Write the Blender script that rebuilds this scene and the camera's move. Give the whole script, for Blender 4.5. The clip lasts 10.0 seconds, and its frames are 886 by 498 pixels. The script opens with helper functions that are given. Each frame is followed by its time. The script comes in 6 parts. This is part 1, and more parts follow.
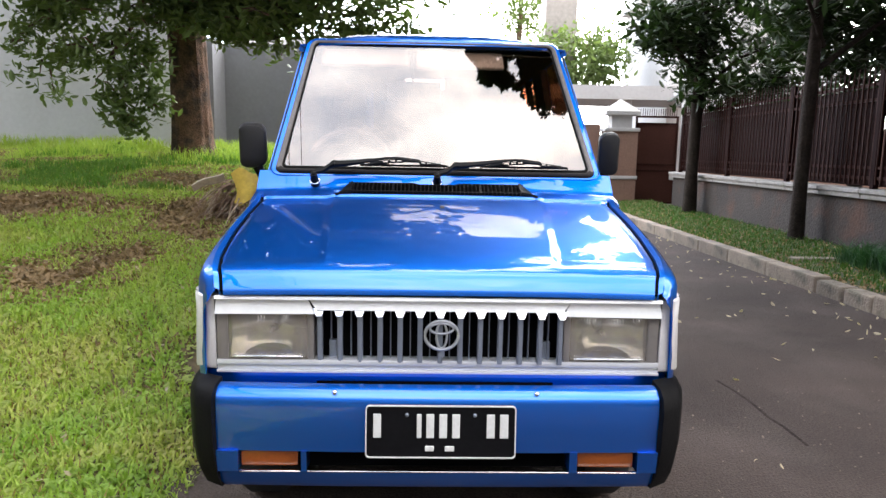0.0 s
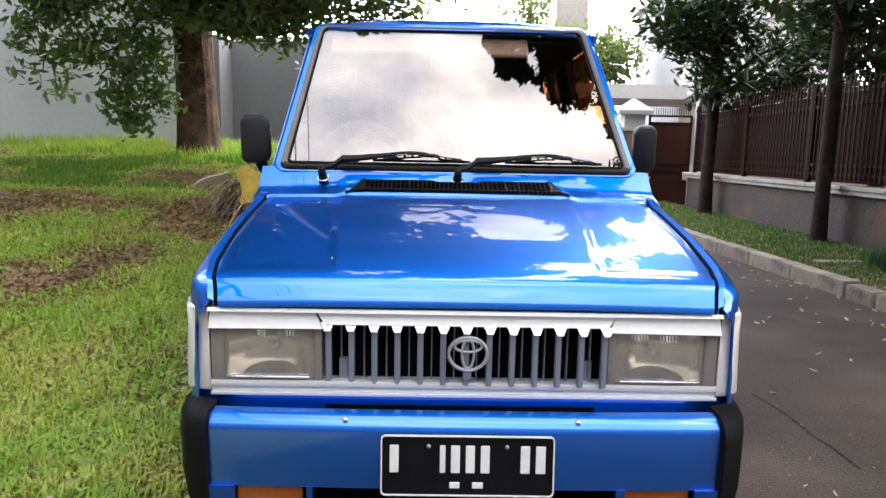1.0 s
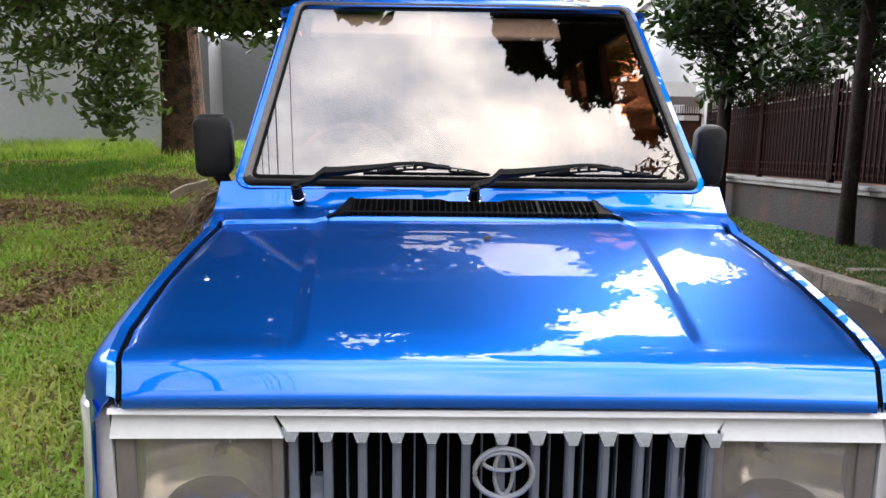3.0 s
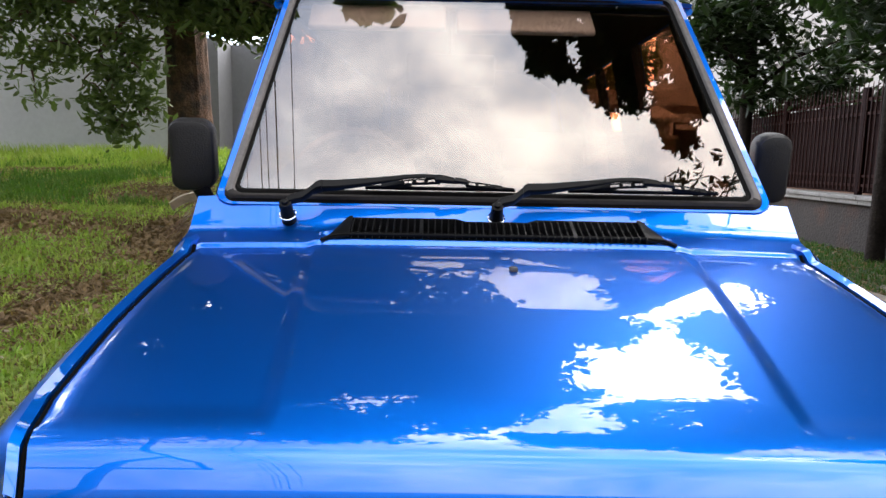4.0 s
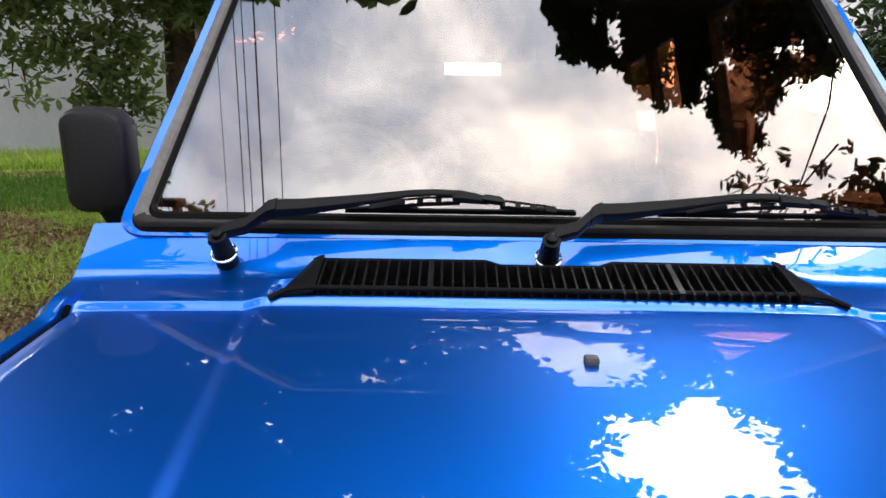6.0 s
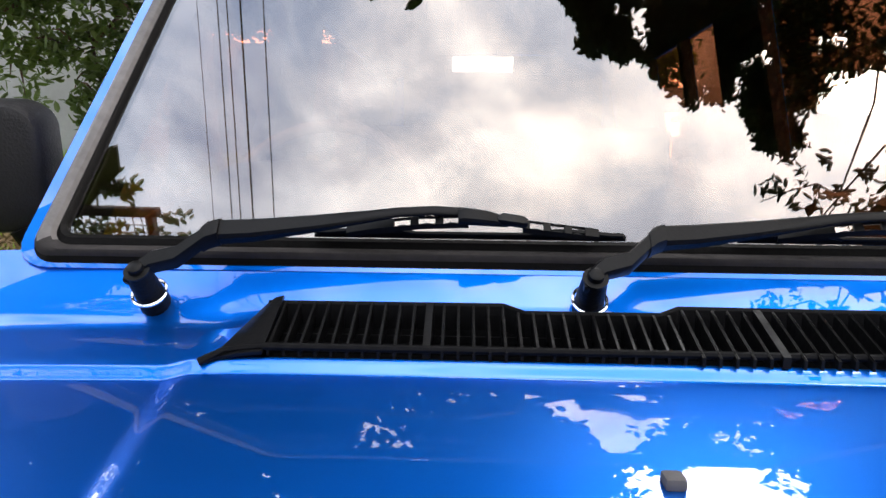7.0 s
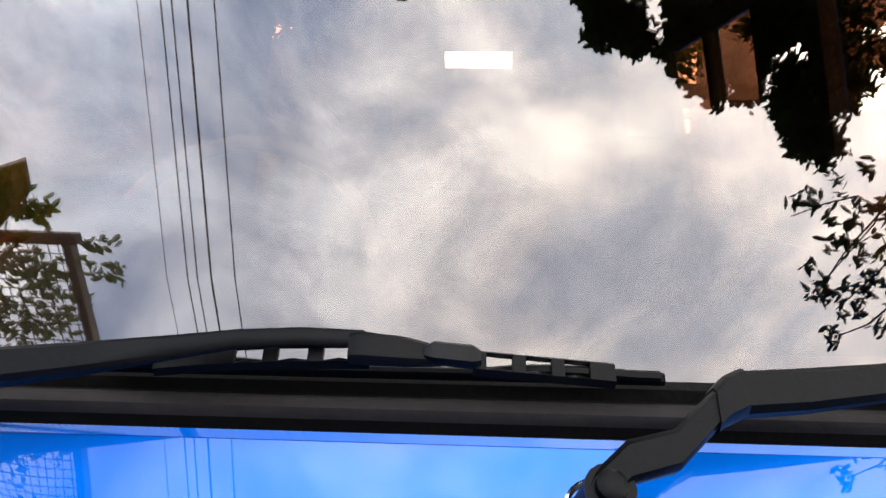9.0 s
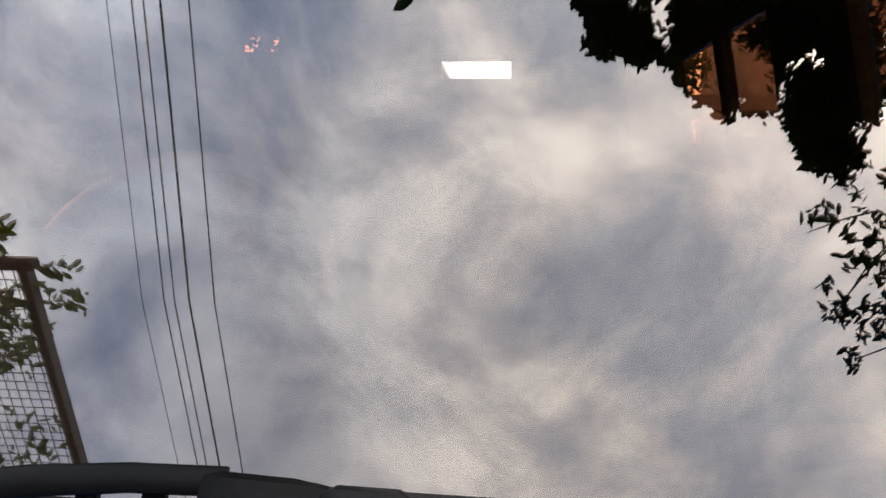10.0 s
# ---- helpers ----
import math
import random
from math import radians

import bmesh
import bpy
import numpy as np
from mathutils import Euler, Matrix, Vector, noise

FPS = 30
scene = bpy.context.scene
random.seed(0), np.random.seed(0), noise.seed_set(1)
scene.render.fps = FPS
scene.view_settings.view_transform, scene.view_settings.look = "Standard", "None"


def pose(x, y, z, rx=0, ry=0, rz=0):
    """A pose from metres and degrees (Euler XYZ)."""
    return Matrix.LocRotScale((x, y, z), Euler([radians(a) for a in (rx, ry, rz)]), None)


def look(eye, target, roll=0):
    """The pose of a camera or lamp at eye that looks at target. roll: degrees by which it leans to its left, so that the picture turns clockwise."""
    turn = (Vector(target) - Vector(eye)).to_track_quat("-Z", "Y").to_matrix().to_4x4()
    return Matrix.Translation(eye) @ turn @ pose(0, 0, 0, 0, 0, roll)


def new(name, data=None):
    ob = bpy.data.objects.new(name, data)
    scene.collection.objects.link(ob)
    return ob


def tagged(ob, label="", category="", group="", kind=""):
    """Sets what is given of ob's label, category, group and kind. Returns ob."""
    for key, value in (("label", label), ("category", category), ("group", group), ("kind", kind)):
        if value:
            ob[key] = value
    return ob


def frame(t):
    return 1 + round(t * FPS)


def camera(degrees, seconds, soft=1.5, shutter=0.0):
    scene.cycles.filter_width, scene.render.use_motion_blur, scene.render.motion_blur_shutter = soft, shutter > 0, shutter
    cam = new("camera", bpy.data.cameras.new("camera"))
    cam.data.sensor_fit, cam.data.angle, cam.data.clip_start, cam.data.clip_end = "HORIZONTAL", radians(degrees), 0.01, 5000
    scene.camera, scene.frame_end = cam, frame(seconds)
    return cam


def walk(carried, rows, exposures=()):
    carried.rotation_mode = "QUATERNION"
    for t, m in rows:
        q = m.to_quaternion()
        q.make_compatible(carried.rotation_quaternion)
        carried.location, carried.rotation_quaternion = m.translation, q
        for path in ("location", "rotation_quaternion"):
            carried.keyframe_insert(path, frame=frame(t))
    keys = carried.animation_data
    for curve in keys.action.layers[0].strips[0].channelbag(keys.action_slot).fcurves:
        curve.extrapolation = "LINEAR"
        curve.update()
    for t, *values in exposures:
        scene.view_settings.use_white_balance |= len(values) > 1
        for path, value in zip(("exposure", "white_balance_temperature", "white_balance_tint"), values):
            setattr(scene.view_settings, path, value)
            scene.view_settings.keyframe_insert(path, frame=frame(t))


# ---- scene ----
cam = camera(66.3, 10.0)
PATH = [
    (0, (0.004, -2.058, 1.399), (0.011, -0.078, 1.114), 1.0),
    (0.5, (-0.025, -1.924, 1.38), (-0.031, 0.056, 1.1), 1.2),
    (1, (-0.048, -1.793, 1.374), (-0.062, 0.186, 1.09), 1.1),
    (1.5, (-0.072, -1.654, 1.372), (-0.086, 0.327, 1.096), 1.0),
    (2, (-0.087, -1.515, 1.368), (-0.11, 0.467, 1.1), 1.1),
    (2.5, (-0.088, -1.33, 1.374), (-0.109, 0.65, 1.092), 0.8),
    (3, (-0.093, -1.176, 1.403), (-0.105, 0.804, 1.118), 0.7),
    (3.2, (-0.097, -1.105, 1.407), (-0.113, 0.878, 1.13), 0.8),
    (4.5, (-0.12, -0.719, 1.409), (-0.174, 1.263, 1.15), 1.0),
    (5, (-0.135, -0.564, 1.403), (-0.186, 1.42, 1.147), 0.9),
    (5.2, (-0.131, -0.499, 1.406), (-0.189, 1.483, 1.139), 0.9),
    (6.5, (-0.138, -0.107, 1.422), (-0.24, 1.874, 1.166), 0.6),
    (7, (-0.14, 0.033, 1.424), (-0.255, 2.013, 1.17), 0.6),
    (7.5, (-0.143, 0.136, 1.438), (-0.259, 2.118, 1.196), 0.4),
    (8, (-0.132, 0.234, 1.447), (-0.258, 2.215, 1.209), 0.3),
    (8.5, (-0.112, 0.317, 1.459), (-0.254, 2.298, 1.23), 0.6),
    (9, (-0.084, 0.419, 1.478), (-0.219, 2.396, 1.212), 0.6),
    (9.5, (-0.072, 0.499, 1.486), (-0.207, 2.475, 1.214), 0.6),
    (10, (-0.057, 0.577, 1.488), (-0.207, 2.556, 1.257), 0.3),
]
EXPOSURES = [(0, -0.22), (1.5, -0.35), (3, -0.5), (4.5, -0.68), (5, -0.68), (7, -0.44), (8.5, -0.46), (9.2, -0.8), (10, -1.15)]
walk(cam, [(t, look(eye, target, roll)) for t, eye, target, roll in PATH], EXPOSURES)

# ---------------------------------------------------------------- world, sun, exposure
SUN_EL, SUN_AZ = radians(61), radians(103)
world = bpy.data.worlds.new("sky")
scene.world = world
world.use_nodes = True
wn, wl = world.node_tree.nodes, world.node_tree.links
wn.clear()
w_out, w_bg = wn.new("ShaderNodeOutputWorld"), wn.new("ShaderNodeBackground")
w_sky = wn.new("ShaderNodeTexSky")
w_sky.sky_type, w_sky.sun_disc = "NISHITA", False
w_sky.sun_elevation, w_sky.sun_rotation = SUN_EL, SUN_AZ
w_sky.air_density, w_sky.dust_density = 1.0, 3.0
w_co, w_map = wn.new("ShaderNodeTexCoord"), wn.new("ShaderNodeMapping")
w_map.inputs["Scale"].default_value, w_map.inputs["Location"].default_value = (1.0, 1.0, 1.6), (0.45, 0.2, 0.3)
w_n1, w_n2 = wn.new("ShaderNodeTexNoise"), wn.new("ShaderNodeTexNoise")
for nd, sc, de, di in ((w_n1, 3.3, 8.0, 0.45), (w_n2, 5.5, 6.0, 0.5)):
    nd.inputs["Scale"].default_value, nd.inputs["Detail"].default_value, nd.inputs["Distortion"].default_value = sc, de, di
    nd.inputs["Roughness"].default_value = 0.57
w_r1, w_r2 = wn.new("ShaderNodeValToRGB"), wn.new("ShaderNodeValToRGB")
w_r1.color_ramp.elements[0].position, w_r1.color_ramp.elements[0].color = 0.37, (4.0, 4.5, 5.5, 1)
w_r1.color_ramp.elements[1].position, w_r1.color_ramp.elements[1].color = 0.62, (10.8, 10.7, 10.5, 1)
w_e = w_r1.color_ramp.elements.new(0.5)
w_e.color = (7.2, 7.2, 7.5, 1)
w_r2.color_ramp.elements[0].position, w_r2.color_ramp.elements[0].color = 0.35, (0.72, 0.74, 0.78, 1)
w_r2.color_ramp.elements[1].position, w_r2.color_ramp.elements[1].color = 0.65, (1.15, 1.13, 1.1, 1)
w_mul, w_mix = wn.new("ShaderNodeMixRGB"), wn.new("ShaderNodeMixRGB")
w_mul.blend_type, w_mul.inputs[0].default_value = "MULTIPLY", 1.0
w_mix.inputs[0].default_value = 0.9
wl.new(w_co.outputs["Generated"], w_map.inputs[0])
wl.new(w_map.outputs[0], w_n1.inputs[0]), wl.new(w_map.outputs[0], w_n2.inputs[0])
wl.new(w_n1.outputs[0], w_r1.inputs[0]), wl.new(w_n2.outputs[0], w_r2.inputs[0])
wl.new(w_r1.outputs[0], w_mul.inputs[1]), wl.new(w_r2.outputs[0], w_mul.inputs[2])
wl.new(w_sky.outputs[0], w_mix.inputs[1]), wl.new(w_mul.outputs[0], w_mix.inputs[2])
# thin cloud brightens and warms towards the side of the hidden sun
w_dot, w_glow, w_tone, w_warm = wn.new("ShaderNodeVectorMath"), wn.new("ShaderNodeMapRange"), wn.new("ShaderNodeValToRGB"), wn.new("ShaderNodeMixRGB")
w_dot.operation = "DOT_PRODUCT"
w_dot.inputs[1].default_value = (1, 0, 0)
w_glow.inputs["From Min"].default_value, w_glow.inputs["From Max"].default_value = -0.7, 0.7
w_tone.color_ramp.elements[0].color, w_tone.color_ramp.elements[1].color = (1.05, 1.05, 1.06, 1), (1.18, 1.13, 1.07, 1)
for pos, col in ((0.17, (0.58, 0.65, 0.78, 1)), (0.36, (0.74, 0.765, 0.82, 1)), (0.5, (0.97, 0.95, 0.94, 1)), (0.62, (1.10, 1.06, 1.01, 1)), (0.8, (1.18, 1.13, 1.07, 1))):
    w_tone.color_ramp.elements.new(pos).color = col
w_warm.blend_type, w_warm.inputs[0].default_value = "MULTIPLY", 1.0
wl.new(w_co.outputs["Generated"], w_dot.inputs[0]), wl.new(w_dot.outputs["Value"], w_glow.inputs[0]), wl.new(w_glow.outputs[0], w_tone.inputs[0])
wl.new(w_mix.outputs[0], w_warm.inputs[1]), wl.new(w_tone.outputs[0], w_warm.inputs[2])
# thinner cloud ahead, where the sky is glaring white
w_sep, w_fr, w_lift = wn.new("ShaderNodeSeparateXYZ"), wn.new("ShaderNodeMapRange"), wn.new("ShaderNodeMixRGB")
w_fr.inputs["From Min"].default_value, w_fr.inputs["From Max"].default_value = 0.12, 0.6
w_fr.inputs["To Min"].default_value, w_fr.inputs["To Max"].default_value = 1.0, 3.4
w_lift.blend_type, w_lift.inputs[0].default_value = "MULTIPLY", 1.0
wl.new(w_co.outputs["Generated"], w_sep.inputs[0]), wl.new(w_sep.outputs[1], w_fr.inputs[0])
wl.new(w_warm.outputs[0], w_lift.inputs[1]), wl.new(w_fr.outputs[0], w_lift.inputs[2])
wl.new(w_lift.outputs[0], w_bg.inputs[0]), wl.new(w_bg.outputs[0], w_out.inputs[0])
w_bg.inputs[1].default_value = 0.75

sun = new("sun", bpy.data.lights.new("sun", "SUN"))
sun.data.energy, sun.data.angle, sun.data.color = 0.5, radians(12), (1.0, 0.92, 0.78)
sun.matrix_world = look((math.sin(SUN_AZ) * math.cos(SUN_EL) * 50, math.cos(SUN_AZ) * math.cos(SUN_EL) * 50, math.sin(SUN_EL) * 50), (0, 0, 0))


# ---------------------------------------------------------------- materials
def material(name, base, rough=0.6, metal=0.0, vary=0.15, grain=30.0, blotch=2.0, bump=0.0, coat=0.0, tint=None, tint_at=(0.5, 0.7), per_object=0.0, per_island=0.0, spec=0.5, sub=None):
    """A principled surface with variation at two scales, an optional second colour in patches, and fine relief."""
    m = bpy.data.materials.new(name)
    m.use_nodes = True
    n, l = m.node_tree.nodes, m.node_tree.links
    b = n["Principled BSDF"]
    b.inputs["Roughness"].default_value, b.inputs["Metallic"].default_value = rough, metal
    b.inputs["Coat Weight"].default_value, b.inputs["Coat Roughness"].default_value = coat, 0.03
    b.inputs["Specular IOR Level"].default_value = spec
    co = n.new("ShaderNodeTexCoord")
    fine, broad = n.new("ShaderNodeTexNoise"), n.new("ShaderNodeTexNoise")
    fine.inputs["Scale"].default_value, fine.inputs["Detail"].default_value = grain, 5
    broad.inputs["Scale"].default_value, broad.inputs["Detail"].default_value = blotch, 6
    l.new(co.outputs["Object"], fine.inputs[0]), l.new(co.outputs["Object"], broad.inputs[0])
    add = n.new("ShaderNodeMath")
    l.new(fine.outputs[0], add.inputs[0]), l.new(broad.outputs[0], add.inputs[1])
    last = add.outputs[0]
    for on, socket, node_type in ((per_object, "Random", "ShaderNodeObjectInfo"), (per_island, "Random Per Island", "ShaderNodeNewGeometry")):
        if on:
            info, mad = n.new(node_type), n.new("ShaderNodeMath")
            mad.operation = "MULTIPLY_ADD"
            mad.inputs[1].default_value = on
            l.new(info.outputs[socket], mad.inputs[0]), l.new(last, mad.inputs[2])
            last = mad.outputs[0]
    rng = n.new("ShaderNodeMapRange")
    extra = (per_object + per_island) / 2
    rng.inputs["From Min"].default_value, rng.inputs["From Max"].default_value = 0.65, 1.35 + 2 * extra
    rng.inputs["To Min"].default_value, rng.inputs["To Max"].default_value = 1 - vary, 1 + vary
    rng.clamp = False
    l.new(last, rng.inputs[0])
    mul = n.new("ShaderNodeMixRGB")
    mul.blend_type, mul.inputs[0].default_value = "MULTIPLY", 1.0
    mul.inputs[1].default_value = (*base, 1)
    if tint:
        patch, ramp, mix = n.new("ShaderNodeTexNoise"), n.new("ShaderNodeMapRange"), n.new("ShaderNodeMixRGB")
        patch.inputs["Scale"].default_value, patch.inputs["Detail"].default_value = blotch * 1.7, 8
        l.new(co.outputs["Object"], patch.inputs[0]), l.new(patch.outputs[0], ramp.inputs[0])
        ramp.inputs["From Min"].default_value, ramp.inputs["From Max"].default_value = tint_at
        mix.inputs[1].default_value, mix.inputs[2].default_value = (*base, 1), (*tint, 1)
        l.new(ramp.outputs[0], mix.inputs[0]), l.new(mix.outputs[0], mul.inputs[1])
    l.new(rng.outputs[0], mul.inputs[2]), l.new(mul.outputs[0], b.inputs["Base Color"])
    if bump:
        bp = n.new("ShaderNodeBump")
        bp.inputs["Strength"].default_value, bp.inputs["Distance"].default_value = min(1.0, bump), 0.02
        l.new(add.outputs[0], bp.inputs["Height"]), l.new(bp.outputs[0], b.inputs["Normal"])
    if sub:
        b.inputs["Transmission Weight"].default_value = sub
    return m


def leaf_material(name, base, tint, rough=0.45, pass_on=0.3, spec=0.3):
    """Foliage: glossy face, some light passing through, each leaf its own shade."""
    m = material(name, base, rough, 0, 0.35, 40, 1.2, 0.0, tint=tint, tint_at=(0.45, 0.7), per_island=0.9, spec=spec)
    n, l = m.node_tree.nodes, m.node_tree.links
    b, out = n["Principled BSDF"], n["Material Output"]
    tr, mx = n.new("ShaderNodeBsdfTranslucent"), n.new("ShaderNodeMixShader")
    mx.inputs[0].default_value = pass_on
    tr.inputs[0].default_value = (base[0] * 2.2, base[1] * 2.4, base[2] * 1.2, 1)
    l.new(b.outputs[0], mx.inputs[1]), l.new(tr.outputs[0], mx.inputs[2]), l.new(mx.outputs[0], out.inputs[0])
    return m


def glass_material(name, reflect, through_colour, rough=0.0, slant=0.2):
    """Thin film-coated sheet glass: part mirror, part see-through, a full mirror at a grazing angle."""
    m = bpy.data.materials.new(name)
    m.use_nodes = True
    n, l = m.node_tree.nodes, m.node_tree.links
    n.remove(n["Principled BSDF"])
    gl, tr, mx, lw = n.new("ShaderNodeBsdfGlossy"), n.new("ShaderNodeBsdfTransparent"), n.new("ShaderNodeMixShader"), n.new("ShaderNodeLayerWeight")
    lin, pw, ad = n.new("ShaderNodeMath"), n.new("ShaderNodeMath"), n.new("ShaderNodeMath")
    lw.inputs["Blend"].default_value = 0.5
    lin.operation, lin.inputs[1].default_value, lin.inputs[2].default_value = "MULTIPLY_ADD", slant, reflect
    pw.operation, pw.inputs[1].default_value = "POWER", 4.5
    ad.operation, ad.use_clamp, ad.inputs[1].default_value = "MULTIPLY_ADD", True, 0.97 - reflect - slant
    gl.inputs["Roughness"].default_value = rough
    tr.inputs[0].default_value = (*through_colour, 1)
    for a in (lin, pw):
        l.new(lw.outputs["Facing"], a.inputs[0])
    l.new(pw.outputs[0], ad.inputs[0]), l.new(lin.outputs[0], ad.inputs[2]), l.new(ad.outputs[0], mx.inputs[0])
    l.new(tr.outputs[0], mx.inputs[1]), l.new(gl.outputs[0], mx.inputs[2])
    l.new(mx.outputs[0], n["Material Output"].inputs[0])
    return m


PAINT = material("blue_car_paint", (0.0, 0.14, 0.66), 0.41, 0.98, 0.06, 900, 1.5, 0.0, coat=1.0, spec=0.3)
PAINT.node_tree.nodes["Principled BSDF"].inputs["Coat IOR"].default_value = 1.7
PAINT.node_tree.nodes["Principled BSDF"].inputs["Coat Roughness"].default_value = 0.012
CHROME = material("chrome_trim", (0.78, 0.79, 0.8), 0.16, 1.0, 0.05, 60, 5)
SATIN = material("satin_bright_trim", (0.72, 0.73, 0.76), 0.3, 0.45, 0.06, 60, 6, coat=0.3)
SEAL_LOW = material("dull_dark_seal_insert", (0.03, 0.027, 0.026), 0.6, 0, 0.25, 70, 5, 0.1, spec=0.15)
VENT_GREY = material("dusty_dark_grey_plastic", (0.085, 0.08, 0.08), 0.6, 0, 0.2, 90, 6, 0.1, spec=0.2)
BADGE_GREY = material("satin_grey_badge", (0.42, 0.43, 0.46), 0.3, 0.6, 0.06, 60, 6)
SILVER = material("silver_grey_plastic", (0.24, 0.27, 0.33), 0.35, 0.5, 0.1, 80, 4)
BEZEL = material("grey_headlight_bezel", (0.22, 0.20, 0.185), 0.4, 0.3, 0.1, 60, 8)
# white parts; on the chrome top trim the white is the mirrored sky
BROW = material("white_trim_and_chrome_glare", (0.88, 0.88, 0.88), 0.3, 0.1, 0.05, 60, 8, coat=0.4)
BLACK = material("black_plastic", (0.005, 0.005, 0.0055), 0.55, 0, 0.25, 120, 6, 0.08, spec=0.07)
MIRROR_BLACK = material("grained_black_plastic", (0.012, 0.0115, 0.012), 0.55, 0, 0.2, 260, 6, 0.15, spec=0.3)
RUBBER = material("black_rubber", (0.0035, 0.0032, 0.003), 0.5, 0, 0.3, 150, 9, 0.1, spec=0.1)
# near black: holds the shade of gaps and recesses; also plain dark parts
DARK = material("near_black_fill", (0.003, 0.003, 0.0033), 0.9, 0, 0.3, 30, 4, spec=0.03)
WIPER = material("satin_black_metal", (0.004, 0.004, 0.0042), 0.42, 0.0, 0.2, 200, 12, 0.05, spec=0.14)
FIN = material("glossy_black_fin", (0.004, 0.004, 0.0043), 0.35, 0, 0.2, 150, 8, 0.05, spec=0.2)
SEAL_TRIM = material("dusty_grey_seal_insert", (0.13, 0.12, 0.115), 0.42, 0.0, 0.25, 70, 5, 0.1, spec=0.3)
AMBER = material("amber_lamp_lens", (0.26, 0.062, 0.010), 0.2, 0, 0.15, 120, 9, 0.1, coat=0.5)
CLEAR = material("frosted_white_lamp_lens", (0.66, 0.64, 0.64), 0.25, 0, 0.06, 120, 9, 0.0, coat=0.6)
PLATE = material("black_number_plate", (0.005, 0.005, 0.006), 0.45, 0, 0.3, 90, 12, spec=0.1)
WHITE = material("white_paint_on_plate", (0.6, 0.6, 0.59), 0.5, 0, 0.1, 90, 12)
REFLECTOR = material("lamp_reflector", (0.82, 0.78, 0.74), 0.12, 1.0, 0.08, 25, 9, 0.04)
TYRE = material("tyre_rubber", (0.02, 0.02, 0.02), 0.8, 0, 0.3, 60, 6, 0.2)
RIM = material("steel_wheel", (0.45, 0.46, 0.48), 0.35, 0.8, 0.15, 40, 5)
FABRIC = material("grey_seat_fabric", (0.09, 0.085, 0.08), 0.9, 0, 0.25, 220, 5, 0.3)
DASH = material("dark_grey_dashboard", (0.010, 0.010, 0.011), 0.7, 0, 0.2, 180, 4, 0.15)
# rim tone lightened, the sky highlight of a dark wheel put into it
WHEEL_GREY = material("wheel_rim_gloss_grey", (0.34, 0.34, 0.35), 0.22, 0, 0.1, 120, 5, coat=0.6)
DASH_TOP = material("grey_dashboard_top", (0.075, 0.077, 0.08), 0.6, 0, 0.15, 180, 4, 0.1)
LINING = material("dark_headlining", (0.07, 0.066, 0.06), 0.9, 0, 0.12, 160, 3, 0.2)
WINDSHIELD = glass_material("coated_windscreen_glass", 0.135, (0.78, 0.70, 0.64))
SIDE_GLASS = glass_material("tinted_side_glass", 0.05, (0.95, 0.62, 0.44))
REAR_GLASS = glass_material("clear_rear_glass", 0.03, (0.74, 0.74, 0.74))
LAMP_GLASS = glass_material("ribbed_lamp_glass", 0.10, (0.88, 0.86, 0.82), 0.12)
_n, _l = LAMP_GLASS.node_tree.nodes, LAMP_GLASS.node_tree.links
_haze, _mx = _n.new("ShaderNodeBsdfTranslucent"), _n.new("ShaderNodeMixShader")
_dif, _mx2 = _n.new("ShaderNodeBsdfDiffuse"), _n.new("ShaderNodeMixShader")
_dif.inputs[0].default_value = (0.46, 0.43, 0.40, 1)
_haze.inputs[0].default_value = (0.8, 0.78, 0.74, 1)
_mx.inputs[0].default_value, _mx2.inputs[0].default_value = 0.22, 0.3
_top = _n["Material Output"].inputs[0].links[0].from_node
_l.new(_haze.outputs[0], _mx2.inputs[2]), _l.new(_dif.outputs[0], _mx2.inputs[1])
_l.new(_top.outputs[0], _mx.inputs[1]), _l.new(_mx2.outputs[0], _mx.inputs[2]), _l.new(_mx.outputs[0], _n["Material Output"].inputs[0])
ASPHALT = material("worn_asphalt", (0.057, 0.0425, 0.0355), 0.9, 0, 0.55, 90, 0.8, 0.9, tint=(0.086, 0.068, 0.058), tint_at=(0.48, 0.75), spec=0.25)
CONCRETE = material("weathered_concrete", (0.25, 0.20, 0.15), 0.9, 0, 0.45, 34, 2.6, 0.7, tint=(0.11, 0.095, 0.07), tint_at=(0.47, 0.68), per_object=0.5)
SOIL = material("dry_grassy_soil", (0.105, 0.085, 0.04), 0.95, 0, 0.5, 22, 1.1, 0.8, tint=(0.16, 0.105, 0.055), tint_at=(0.42, 0.62))
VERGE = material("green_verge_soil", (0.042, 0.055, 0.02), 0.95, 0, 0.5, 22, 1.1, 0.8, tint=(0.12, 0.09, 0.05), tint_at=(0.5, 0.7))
BLADE = leaf_material("grass_blade", (0.23, 0.33, 0.055), (0.38, 0.36, 0.10), 0.6)
CLOVER = leaf_material("ground_cover_leaf", (0.22, 0.32, 0.07), (0.38, 0.32, 0.13), 0.7)
BROWN_BITS = leaf_material("brown_ground_litter", (0.24, 0.165, 0.085), (0.12, 0.08, 0.045), 0.8, 0.1)
STRAW = leaf_material("dry_grass_blade", (0.22, 0.15, 0.06), (0.16, 0.10, 0.045), 0.7)
LEAF = leaf_material("dark_green_leaf", (0.092, 0.135, 0.042), (0.15, 0.19, 0.06), 0.45, 0.2)
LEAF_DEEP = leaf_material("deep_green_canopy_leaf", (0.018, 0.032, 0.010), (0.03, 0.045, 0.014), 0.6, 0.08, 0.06)
